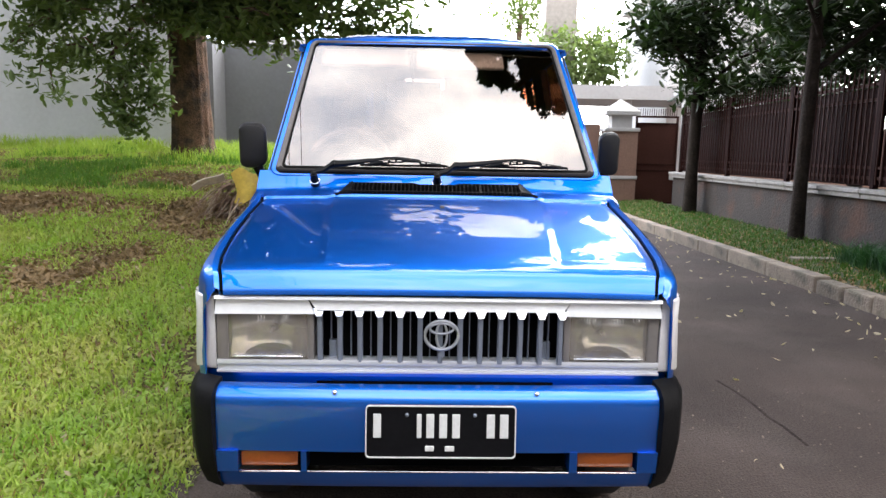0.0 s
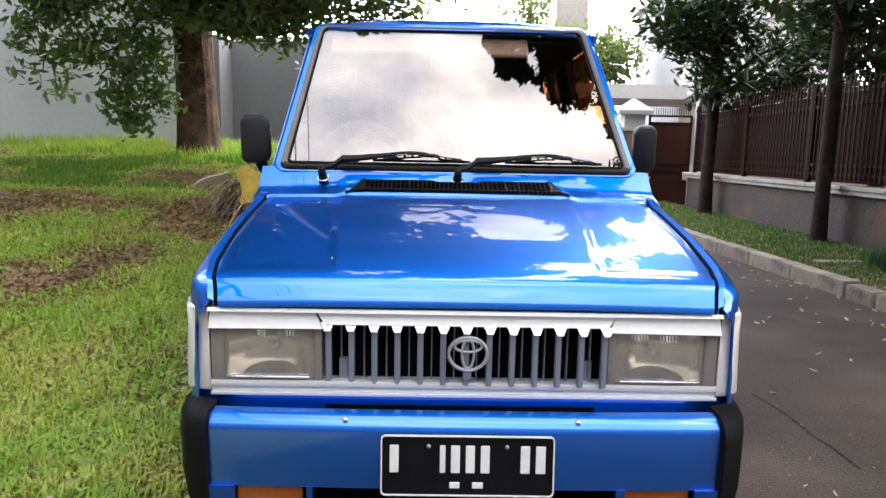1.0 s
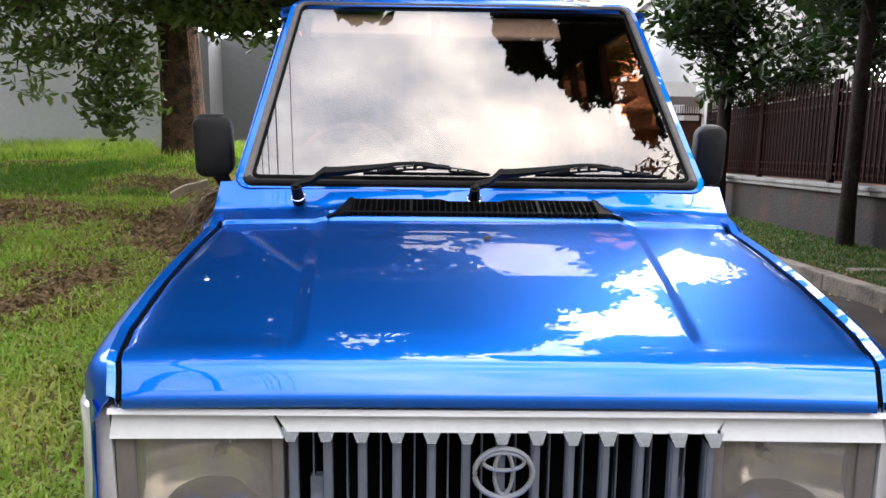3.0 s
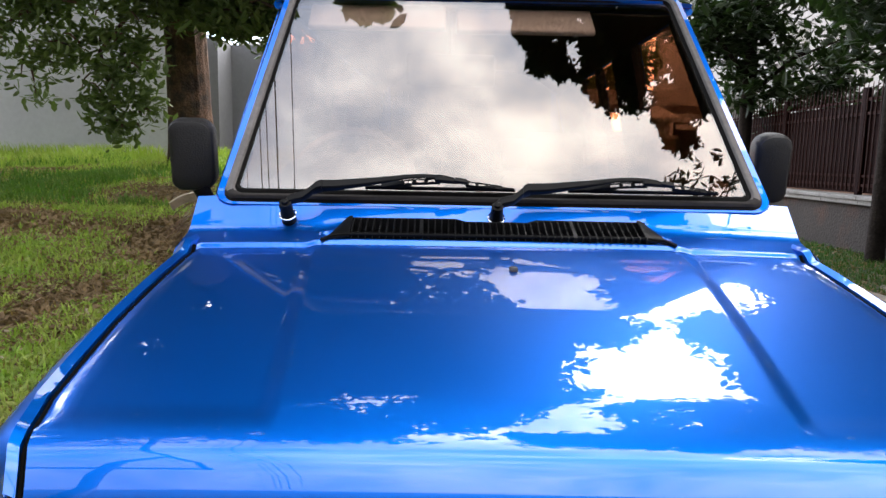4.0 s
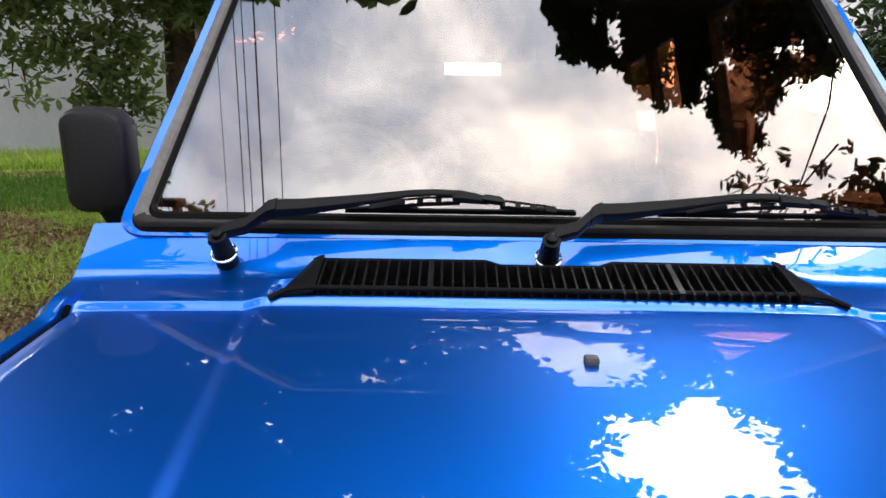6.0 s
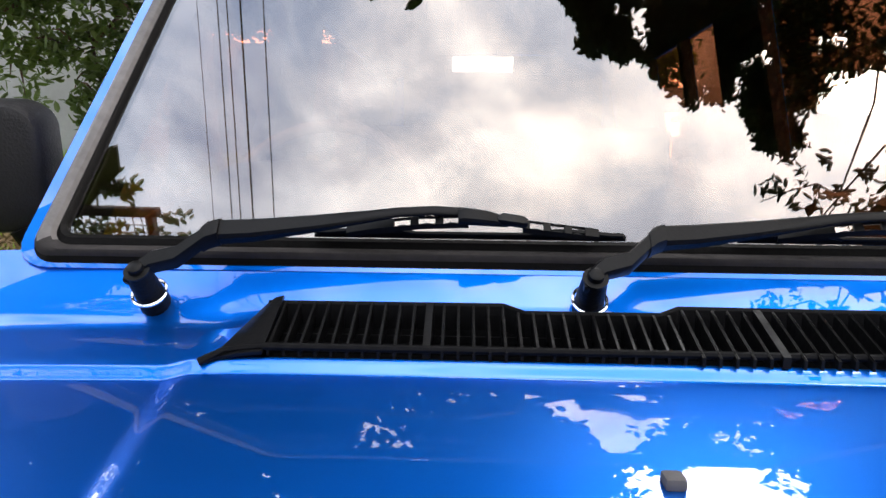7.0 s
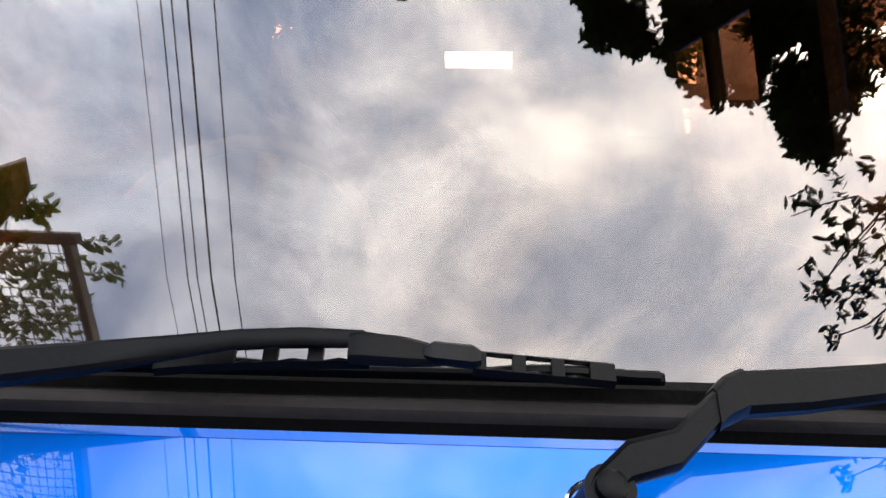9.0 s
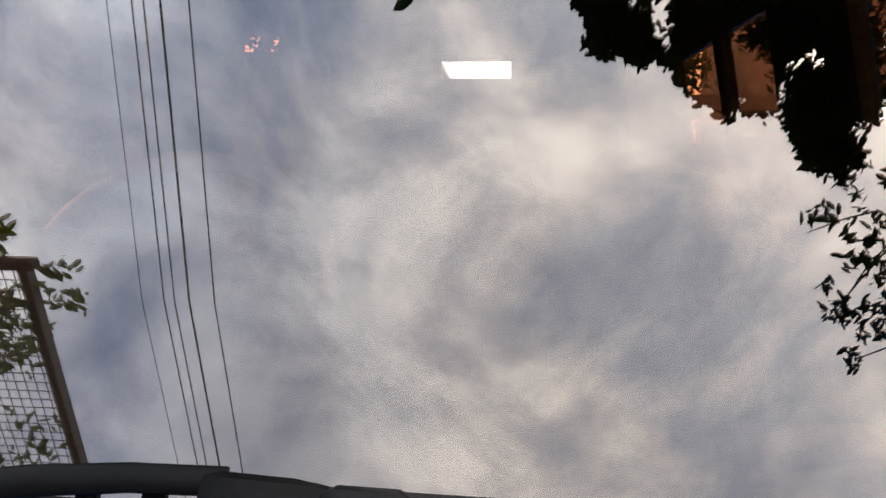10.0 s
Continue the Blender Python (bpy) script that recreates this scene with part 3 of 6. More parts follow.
def build_gate():
    pier = thing("gate_pier", "brown gate pier with white moulded cap", "gate pier", (4.72, 16.3, 0), "gate piers")
    part("shaft", boxes((-0.42, 0.42, -0.3, 0.3, -0.1, 2.0)), HOUSE_BROWN, pier, smooth=False)
    for w, z in ((0.46, 2.0), (0.45, 0.75)):
        part("band", boxes((-w, w, -w + 0.12, w - 0.12, z, z + 0.09), bevel=0.01), HOUSE_WHITE, pier, "white moulded band")
    part("neck", boxes((-0.27, 0.27, -0.24, 0.24, 2.09, 2.42)), HOUSE_WHITE, pier, smooth=False)
    bm = boxes((-0.45, 0.45, -0.36, 0.36, 2.42, 2.52), bevel=0.01)
    surface(bm, [[(-0.45, -0.36, 2.52), (0.45, -0.36, 2.52), (0.45, 0.36, 2.52), (-0.45, 0.36, 2.52)], [(-0.02, -0.02, 2.84), (0.02, -0.02, 2.84), (0.02, 0.02, 2.84), (-0.02, 0.02, 2.84)]], closed=True)
    part("cap", bm, HOUSE_WHITE, pier, "white pyramid cap", False)
    slim = thing("gate_pier", "white capped gate pier at the end of the garden wall", "gate pier", (6.5, 16.0, 0), "gate piers")
    part("shaft", boxes((-0.22, 0.11, -0.12, 0.12, -0.1, 2.85)), HOUSE_WHITE, slim, smooth=False)
    part("cap", boxes((-0.32, 0.21, -0.22, 0.22, 2.85, 2.95), (-0.40, 0.29, -0.30, 0.30, 2.95, 3.09), bevel=0.012), HOUSE_WHITE, slim, "white stepped cap")
    part("intercom_box", boxes((-0.19, -0.09, -0.18, -0.118, 1.62, 2.05), bevel=0.008), DARK, slim, "dark box fixed to the pier")
    part("base_block", boxes((-0.3, 0.24, -0.2, 0.2, -0.1, 0.75), (-0.4, 0.32, -0.26, 0.26, 0.75, 0.92), bevel=0.01), HOUSE_WHITE, slim)
    gate = thing("driveway_gate", "closed brown iron driveway gate with sheet panels", "gate", (5.15, 16.35, 0))
    x = 0.01
    bm = boxes((x, x + 0.05, -0.03, 0.03, 0.1, 2.4), (x + 1.09, x + 1.14, -0.03, 0.03, 0.1, 2.4), *[(x, x + 1.14, -0.03, 0.03, z, z + 0.05) for z in (0.1, 0.95, 1.12, 2.2, 2.38)])
    leaf = part("gate_leaf", bm, IRON, gate, smooth=False)
    part("gate_panel", boxes((x + 0.05, x + 1.09, 0, 0.008, 0.15, 2.22)), GATE_SHEET, leaf, smooth=False)
    bm = bmesh.new()
    for i in range(18):
        box(bm, x + 0.05 + i * 0.06, x + 0.064 + i * 0.06, -0.02, -0.006, 2.42, 2.62)
    tagged(part("spikes", bm, IRON, leaf, smooth=False), kind="stuff")
    tagged(part("wall_gate", boxes((-12, 4.28, 16.6, 16.85, -0.1, 2.2), (6.62, 16, 16.6, 16.85, -0.1, 2.2)), HOUSE_BROWN, None, "brown boundary wall beside the gate", False), category="wall", kind="structure")
    drive = bmesh.new()
    box(drive, 4.0, 6.4, 14.7, 16.5, -0.05, 0.012)
    tagged(part("driveway", drive, CONCRETE, None, "grey concrete driveway apron before the gate", False), category="driveway", kind="structure")


build_gate()


def window(parent, x, y, z, w, h, mat=None):
    win = part("window", boxes((x - w / 2, x - w / 2 + 0.07, y - 0.06, y + 0.04, z, z + h), (x + w / 2 - 0.07, x + w / 2, y - 0.06, y + 0.04, z, z + h), (x - w / 2, x + w / 2, y - 0.06, y + 0.04, z, z + 0.07), (x - w / 2, x + w / 2, y - 0.06, y + 0.04, z + h - 0.07, z + h), (x - 0.03, x + 0.03, y - 0.05, y + 0.03, z, z + h)), mat or HOUSE_WHITE, parent, smooth=False)
    part("pane", boxes((x - w / 2 + 0.07, x + w / 2 - 0.07, y - 0.02, y - 0.01, z + 0.07, z + h - 0.07)), DARK_PANE, win, smooth=False)


def build_houses():
    house = thing("white_house", "white two-storey house behind the gate with a flat carport roof", "house", (7.2, 22, 0))
    part("wall", boxes((0.6, 6.5, 0, 6, 0, 7.2)), HOUSE_WHITE, house, smooth=False)
    part("carport_roof", boxes((-4.2, 1.2, -3.6, 0.2, 3.05, 3.3), (-4.3, 1.3, -3.75, -3.6, 3.0, 3.4)), HOUSE_WHITE, house, "white flat carport roof", False)
    part("column", boxes((-1.95, -1.6, -3.5, -3.2, 0, 3.05)), HOUSE_WHITE, house, smooth=False)
    part("tower", boxes((-3.3, -2.1, 3, 5, 0, 7.4)), material("grey_brown_tower", (0.3, 0.27, 0.24), 0.9, 0, 0.2, 8, 0.8, 0.3), house, "grey-brown rough tower", False)
    for r in ((0.35, 6.7, -0.25, 6.2, 7.2, 7.5), (0.45, 6.6, -0.15, 0, 3.7, 3.9)):
        part("cornice", boxes(r), HOUSE_WHITE, house, smooth=False)
    for x in (1.7, 3.4, 5.2):
        for z in (1.2, 4.6):
            window(house, x, 0, z, 1.1, 1.5)
    far = thing("pink_house", "pale pink house wall beyond the boundary wall", "house", (-5.4, 26, 0))
    part("wall", boxes((-3, 3, 0, 6, 0, 5.5)), material("pale_pink_house", (0.66, 0.58, 0.52), 0.85, 0, 0.08, 10, 0.6), far, smooth=False)
    part("roof", boxes((-3.2, 3.2, -0.3, 6.3, 5.5, 5.7)), HOUSE_WHITE, far, smooth=False)
    for x in (-2.0, 0, 2.0):
        window(far, x, 0, 3.6, 1.2, 1.3)
    side = thing("pale_house", "pale two-storey house behind the garden fence", "house", (12, 7, 0))
    part("wall", boxes((-2, 5, -6, 6, 0, 6.4)), PINK, side, smooth=False)
    part("roof", boxes((-2.6, 5.5, -6.5, 6.5, 6.4, 6.8)), ROOFING, side, smooth=False)
    for y in (-4, -1, 2, 5):
        for z in (1.0, 4.2):
            win = part("window", boxes((-2.06, -1.95, y - 0.6, y + 0.6, z, z + 1.4)), HOUSE_WHITE, side, smooth=False)
            part("pane", boxes((-2.09, -2.06, y - 0.52, y + 0.52, z + 0.08, z + 1.32)), DARK_PANE, win, smooth=False)


build_houses()


# ---------------------------------------------------------------- trees
def build_tree(name, label, at, trunk_pts, radii, limbs, crowns, seed, leaf=0.15, bark=BARK, leaf_mat=LEAF, rough_bark=0.0, more=None):
    """A tapered trunk with limbs and a crown of separate leaves in clumps."""
    rng = np.random.default_rng(seed)
    tree = thing(name, label, "tree", at)
    bm = bmesh.new()
    tube(bm, trunk_pts, radii, 16)
    if rough_bark:
        bmesh.ops.subdivide_edges(bm, edges=bm.edges[:], cuts=3, use_grid_fill=True)
        for v in bm.verts:
            q = Vector((v.co.x * 14, v.co.y * 14, v.co.z * 2.2))
            out = Vector((v.co.x - trunk_pts[0][0], v.co.y - trunk_pts[0][1], 0))
            v.co += out.normalized() * rough_bark * (noise.noise(q) + 0.6 * noise.noise(q * 2.3))
    part("trunk", bm, bark, tree)
    for pts, r in limbs:
        part("limb", tube(bmesh.new(), pts, np.linspace(r, r * 0.25, len(pts)), 8), bark, tree)
    centres = []
    twigs = bmesh.new()
    for middle, spread, count, leaves, tight in crowns:
        c = clumps(rng, middle, spread, count, leaves, tight)
        centres.append(c)
        for q in c[::leaves * 2]:
            d = (Vector(q) - Vector(middle)) * 0.45
            tube(twigs, [Vector(q) - d, Vector(q) - d * 0.4 + Vector((0, 0, 0.05)), Vector(q)], [0.018, 0.012, 0.005], 4, False)
    tagged(part("twig", twigs, bark, tree), kind="stuff")
    if more:
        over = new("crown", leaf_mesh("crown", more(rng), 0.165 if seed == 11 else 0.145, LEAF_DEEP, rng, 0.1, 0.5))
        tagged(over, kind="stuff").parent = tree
    crown = new("crown", leaf_mesh("crown", np.concatenate(centres), leaf, leaf_mat, rng))
    tagged(crown, kind="stuff").parent = tree
    return tree


def bend(*pts):
    return [Vector(p) for p in pts]


GAPS = ([(0.74, 3.27), (0.9, 3.6), (1.4, 3.92), (0.88, 4.1), (0.85, 4.41), (1.11, 4.67), (1.38, 5.0), (1.04, 5.44), (1.9, 5.5), (2.05, 5.6), (2.1, 6.0), (1.73, 6.3), (1.7, 6.6), (2.7, 6.15), (2.9, 6.05), (2.87, 5.45), (3.2, 5.3), (3.25, 4.95), (3.14, 4.84), (3.4, 4.5), (3.34, 4.14), (3.27, 3.84), (2.07, 3.77), (1.85, 3.52), (1.41, 3.15), (1.4, 2.5), (1.5, 1.95), (0.9, 1.6), (0.4, 1.55), (0.15, 1.85), (0.38, 2.1), (0.7, 2.5)],
        [(2.1, 6.3), (2.7, 6.1), (3.0, 6.2), (3.3, 6.6), (4.1, 6.75), (4.7, 7.5), (5.0, 8.5), (4.2, 9.0), (4.2, 14.0), (2.0, 14.0), (2.7, 9.0), (3.0, 7.6), (2.3, 6.9)])
CLEFT = [(-0.62, 1.92), (-0.42, 1.40), (-0.22, 1.05), (-0.2, 0.5), (0.72, 0.5), (0.66, 1.14), (0.74, 1.55), (0.78, 1.84), (1.14, 1.88), (1.56, 2.26), (1.72, 2.97), (1.0, 3.0), (0.5, 2.75), (0.25, 2.55), (0.15, 2.2), (-0.1, 2.1)]


def within(px, py, outline):
    inside = np.zeros(len(px), bool)
    for (x0, y0), (x1, y1) in zip(outline, outline[1:] + outline[:1]):
        inside ^= ((y0 > py) != (y1 > py)) & (px < x0 + (py - y0) * (x1 - x0) / (y1 - y0 + 1e-9))
    return inside


def in_gap(p):
    """Which places lie in the opening between the crowns, through which the sky shows on the bonnet."""
    k = 4.9 / (p[:, 2] - 1.1)
    px, py = p[:, 0] * k, 0.45 + (p[:, 1] - 0.45) * k
    hit = within(p[:, 0], p[:, 1], CLEFT)
    for g in GAPS:
        hit |= within(px, py, g)
    return hit


def canopy(rng, x0, x1, y0, y1, z0, z1, count, leaves, tight, at):
    """Clumps of the joined crowns over the parked car, leaving the opening free."""
    out = []
    while len(out) < count:
        x, y, z = rng.uniform(x0, x1), rng.uniform(y0, y1), rng.uniform(z0, z1)
        k = 4.9 / (z - 1.1)
        thin = noise.noise(Vector((x * k * 1.4, (0.45 + (y - 0.45) * k) * 1.4, 9.1)))
        near = 1.12 + 0.2 * abs(x)
        hole = noise.noise(Vector((x * k * 3.6, (0.45 + (y - 0.45) * k) * 3.6, 2.3)))
        if thin > -0.36 and hole > -0.46 and y > near:
            out.append((x, y, z))
    spots = np.array(out)[:, None, :] + rng.normal(size=(count, leaves, 3)) * tight
    ragged = spots + rng.normal(size=(count, 1, 3)) * 0.11 + rng.normal(size=spots.shape) * 0.04
    return spots.reshape(-1, 3)[~in_gap(ragged.reshape(-1, 3))] - np.array(at)


# big tree on the lawn, its crown reaching out over the car
LT = (-4.06, 9.2, 1.22)
build_tree("lawn_tree", "big tree with rough brown trunk and dark green leaves", LT,
           bend((0, 0, -0.3), (-0.02, 0, 0.3), (-0.04, 0, 1.2), (-0.1, 0.02, 2.6), (-0.15, 0, 4.2), (-0.1, -0.2, 6.0)), [0.42, 0.325, 0.30, 0.29, 0.26, 0.16],
           [(bend((-0.1, 0, 2.6), (-0.9, -0.6, 2.5), (-1.6, -1.1, 2.1), (-2.1, -1.3, 1.6)), 0.06),
            (bend((-0.1, 0, 2.2), (-0.5, -0.7, 2.1), (-0.7, -1.2, 1.5), (-0.5, -1.3, 0.8)), 0.045),
            (bend((-0.15, 0, 3.8), (0.8, -1.0, 4.0), (2.4, -2.4, 4.2), (4.0, -4.6, 4.3)), 0.13),
            (bend((4.0, -4.6, 4.3), (3.9, -6.4, 3.7), (3.4, -8.1, 3.1)), 0.012), (bend((3.9, -6.4, 3.7), (3.3, -7.4, 3.4), (2.85, -8.1, 3.1)), 0.01),
            (bend((-0.12, 0, 4.4), (-1.2, -1.6, 4.8), (-2.0, -3.6, 4.6)), 0.12),
            (bend((-0.1, 0, 2.8), (1.0, -0.7, 2.9), (2.2, -1.2, 2.3)), 0.08)],
           [((-1.65, -1.2, 1.65), (0.45, 0.4, 0.8), 25, 24, 0.13), ((-0.7, -1.2, 1.45), (0.75, 0.5, 0.38), 36, 24, 0.13), ((-0.45, -1.2, 0.75), (0.42, 0.35, 0.36), 24, 24, 0.12),
            # the far-left clump is added to block sky light on the bonnet's rib
            ((-0.6, -1.2, 2.15), (1.4, 0.6, 0.35), 60, 26, 0.14), ((2.0, -1.1, 2.0), (1.75, 0.7, 0.5), 90, 28, 0.15), ((-0.6, -0.8, 3.2), (3.4, 1.6, 0.7), 120, 28, 0.22), ((-4.2, -0.6, 4.6), (2.6, 1.6, 1.9), 190, 28, 0.26), ((2.2, -0.6, 2.75), (2.2, 1.0, 0.5), 110, 28, 0.2), ((1.1, -0.9, 2.35), (0.95, 0.5, 0.6), 150, 26, 0.15), ((3.39, -8.2, 3.02), (0.12, 0.07, 0.08), 9, 16, 0.03), ((2.83, -8.2, 3.02), (0.1, 0.07, 0.08), 8, 16, 0.03)], 11, 0.15, rough_bark=0.02,
           more=lambda rng: canopy(rng, -6.5, 0.9, 1.0, 9.5, 5.1, 6.5, 860, 84, 0.19, LT))

# two slim trees on the verge
build_tree("verge_tree", "slim dark-trunked tree on the grass strip", (5.37, 12.6, 0.1),
           bend((0, 0, -0.1), (0.0, 0, 1.0), (0.02, 0, 2.4), (0.05, 0, 4.5)), [0.16, 0.125, 0.12, 0.08],
           [(bend((0.02, 0, 2.6), (0.7, -0.3, 3.3), (1.4, -0.6, 3.6)), 0.05), (bend((0.02, 0, 2.9), (-0.6, -0.3, 3.5), (-1.1, -0.4, 3.9)), 0.05)],
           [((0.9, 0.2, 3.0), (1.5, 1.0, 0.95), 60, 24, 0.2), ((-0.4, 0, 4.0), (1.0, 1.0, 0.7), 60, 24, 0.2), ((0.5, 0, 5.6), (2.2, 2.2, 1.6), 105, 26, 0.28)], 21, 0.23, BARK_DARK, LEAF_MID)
build_tree("verge_tree", "slim grey-trunked tree leaning on the grass strip", (5.36, 8.1, 0.1),
           bend((0, 0, -0.1), (0.0, 0, 0.8), (0.02, 0, 2.4), (0.04, 0, 4.4)), [0.125, 0.10, 0.095, 0.07],
           [(bend((0.12, 0, 2.6), (0.8, -0.2, 3.2), (1.5, -0.4, 3.5)), 0.045), (bend((0.15, 0, 2.9), (-0.4, -0.4, 3.6), (-0.8, -0.6, 4.2)), 0.04)],
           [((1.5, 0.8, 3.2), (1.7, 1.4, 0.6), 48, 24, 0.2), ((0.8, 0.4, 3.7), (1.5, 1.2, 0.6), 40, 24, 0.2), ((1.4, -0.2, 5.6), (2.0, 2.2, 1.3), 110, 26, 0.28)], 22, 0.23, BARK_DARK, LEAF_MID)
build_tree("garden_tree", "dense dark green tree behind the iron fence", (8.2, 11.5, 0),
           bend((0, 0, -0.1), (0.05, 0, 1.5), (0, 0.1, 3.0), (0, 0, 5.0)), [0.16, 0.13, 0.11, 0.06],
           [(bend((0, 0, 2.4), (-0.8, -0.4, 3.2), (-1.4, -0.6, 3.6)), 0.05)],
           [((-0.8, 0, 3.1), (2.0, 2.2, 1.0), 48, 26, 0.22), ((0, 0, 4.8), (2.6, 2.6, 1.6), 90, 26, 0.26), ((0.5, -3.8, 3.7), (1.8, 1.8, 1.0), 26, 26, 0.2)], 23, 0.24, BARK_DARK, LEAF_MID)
# added out of view to throw shade on verge, wall and street
build_tree("garden_tree", "broad dark-leaved tree, unseen, added to shade the street from the garden", (8.8, 4.5, 0),
           bend((0, 0, -0.1), (0.05, 0, 1.5), (0, 0.1, 3.2), (0, 0, 5.4)), [0.22, 0.18, 0.15, 0.08],
           [(bend((0, 0.1, 3.2), (-0.8, 1.2, 4.4), (-1.2, 2.4, 5.4)), 0.08), (bend((0, 0.1, 3.4), (-0.6, -1.2, 4.6), (-0.8, -2.2, 5.5)), 0.08)],
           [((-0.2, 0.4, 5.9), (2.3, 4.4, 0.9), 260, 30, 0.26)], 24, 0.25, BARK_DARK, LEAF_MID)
# trees beyond the gate
build_tree("round_tree", "pale green leafy tree beyond the carport", (5.0, 24.5, 0), bend((0, 0, 0), (0, 0, 3), (0, 0, 5)), [0.2, 0.16, 0.08], [],
           [((0, 0, 4.9), (2.0, 1.6, 1.2), 170, 26, 0.3)], 31, 0.24, BARK, LEAF_LIGHT)
build_tree("far_tree", "tall distant tree with airy crown", (4.4, 40, 0), bend((0, 0, 0), (0, 0, 6), (0.2, 0, 11)), [0.3, 0.24, 0.1], [],
           [((1.0, 0, 9.7), (2.9, 2, 1.1), 60, 24, 0.4)], 32, 0.34, BARK, LEAF_LIGHT)
# tree beside the car, its boughs hanging over it
ST = (4.95, 1.0, 0.1)
street_tree = build_tree("street_tree", "large dark-leaved street tree with boughs hanging over the car", ST,
           bend((0, 0, -0.1), (0.0, 0, 1.5), (-0.1, 0.1, 3.0), (-0.2, 0.2, 5.0)), [0.24, 0.19, 0.17, 0.09],
           [(bend((-0.1, 0.1, 2.8), (-1.2, 0.4, 3.8), (-2.2, 0.7, 4.5), (-3.1, 0.4, 4.75), (-4.0, 0.15, 4.6)), 0.05), (bend((-2.6, 0.5, 4.5), (-3.1, 0.2, 4.1), (-3.5, -0.2, 3.68), (-4.3, -0.15, 3.62)), 0.02), (bend((-3.1, 0.2, 4.1), (-3.2, -0.5, 3.7), (-3.3, -1.0, 3.6), (-3.5, -1.35, 3.56)), 0.008)],
           # first clump is added out of view to hide the sun from the bonnet
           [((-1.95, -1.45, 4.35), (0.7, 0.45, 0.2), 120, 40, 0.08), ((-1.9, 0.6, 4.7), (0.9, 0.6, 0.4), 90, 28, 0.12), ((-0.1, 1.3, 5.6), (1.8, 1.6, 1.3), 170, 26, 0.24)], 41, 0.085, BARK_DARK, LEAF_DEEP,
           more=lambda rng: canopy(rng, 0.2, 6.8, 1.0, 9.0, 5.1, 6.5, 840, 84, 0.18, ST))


def build_boughs():
    """The low boughs of the street tree: a ragged dense edge and a few open sprays with rosettes of leaves."""
    rng = np.random.default_rng(43)
    edge = [(0.17, 1.12), (0.22, 0.91), (0.29, 0.85), (0.31, 0.75), (0.365, 0.69), (0.44, 0.72), (0.48, 0.67), (0.62, 0.675), (0.71, 0.575), (0.80, 0.50), (0.845, 0.485), (0.855, 0.53), (0.96, 0.485), (1.02, 0.505), (1.035, 0.57), (1.005, 0.63), (1.015, 0.71), (1.05, 0.735), (1.07, 0.69), (1.045, 0.60), (1.06, 0.49), (1.13, 0.425), (1.175, 0.315), (1.255, 0.26), (1.30, 0.31), (1.37, 0.325), (1.37, 0.39), (1.43, 0.41), (1.405, 0.53), (1.42, 0.64), (1.49, 0.66), (1.64, 0.70), (1.75, 1.12)]
    heart = np.stack([rng.uniform(0.15, 1.8, 3600), rng.uniform(0.2, 1.12, 3600)], 1)
    held = np.ones(len(heart), bool)
    for dx, dy in ((0.026, 0.0), (-0.026, 0.0), (0.0, 0.026), (0.0, -0.026)):
        held &= within(heart[:, 0] + dx, heart[:, 1] + dy, edge) | (heart[:, 1] + dy > 1.1)
    # small holes where the sky shows through the boughs
    for hx, hy, hr in ((0.577, 0.815, 0.030), (0.537, 0.885, 0.018), (0.441, 0.894, 0.016), (1.127, 0.767, 0.018), (1.342, 0.481, 0.022), (1.104, 0.73, 0.018), (0.609, 0.78, 0.016), (1.33, 0.786, 0.022), (1.43, 0.813, 0.022), (1.57, 0.85, 0.026), (0.56, 0.93, 0.014), (1.36, 0.43, 0.014)):
        held &= np.hypot((heart[:, 0] - hx) / 1.3, heart[:, 1] - hy) > hr + 0.022
    heart = heart[held]
    heart = np.concatenate([heart, rng.uniform(3.52, 3.74, (len(heart), 1))], 1)
    dense = (heart[:, None, :] + rng.normal(size=(len(heart), 20, 3)) * np.array([0.013, 0.013, 0.04])).reshape(-1, 3)
    sprays = []
    for cx, cy, spread, n in ((1.36, 0.12, 0.06, 16), (1.46, 0.20, 0.07, 14), (1.44, -0.06, 0.05, 14), (1.50, -0.02, 0.06, 18), (1.56, 0.06, 0.06, 16), (1.45, -0.26, 0.035, 12), (1.52, -0.34, 0.05, 18), (1.62, -0.25, 0.07, 22), (1.60, -0.48, 0.07, 22), (1.72, -0.10, 0.09, 26), (1.66, 0.18, 0.08, 22), (1.74, -0.42, 0.08, 22)):
        for _ in range(n // 4):
            c = np.array((cx, cy, 3.6)) + rng.normal(size=3) * np.array((spread, spread, 0.05))
            sprays.append(c + rng.normal(size=(9, 3)) * 0.018)
    at = np.array(ST)
    for c, size, asp in ((dense, 0.036, 0.5), (np.concatenate(sprays), 0.05, 0.36)):
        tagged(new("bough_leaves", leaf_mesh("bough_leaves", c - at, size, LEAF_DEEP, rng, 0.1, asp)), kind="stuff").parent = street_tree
    bm = bmesh.new()
    for pts in ([(1.75, 0.35, 3.62), (1.6, 0.1, 3.6), (1.5, -0.1, 3.6), (1.44, -0.3, 3.6)], [(1.8, 0.1, 3.6), (1.66, -0.2, 3.6), (1.54, -0.38, 3.6)], [(1.6, 0.1, 3.6), (1.48, 0.16, 3.6), (1.36, 0.12, 3.6), (1.24, 0.06, 3.6)], [(1.8, -0.3, 3.6), (1.7, -0.45, 3.6), (1.58, -0.52, 3.6)]):
        tube(bm, [Vector(p) - Vector(ST) for p in pts], np.linspace(0.006, 0.0025, len(pts)), 5)
    tagged(part("bough_twigs", bm, BARK_DARK, street_tree), kind="stuff")


build_boughs()


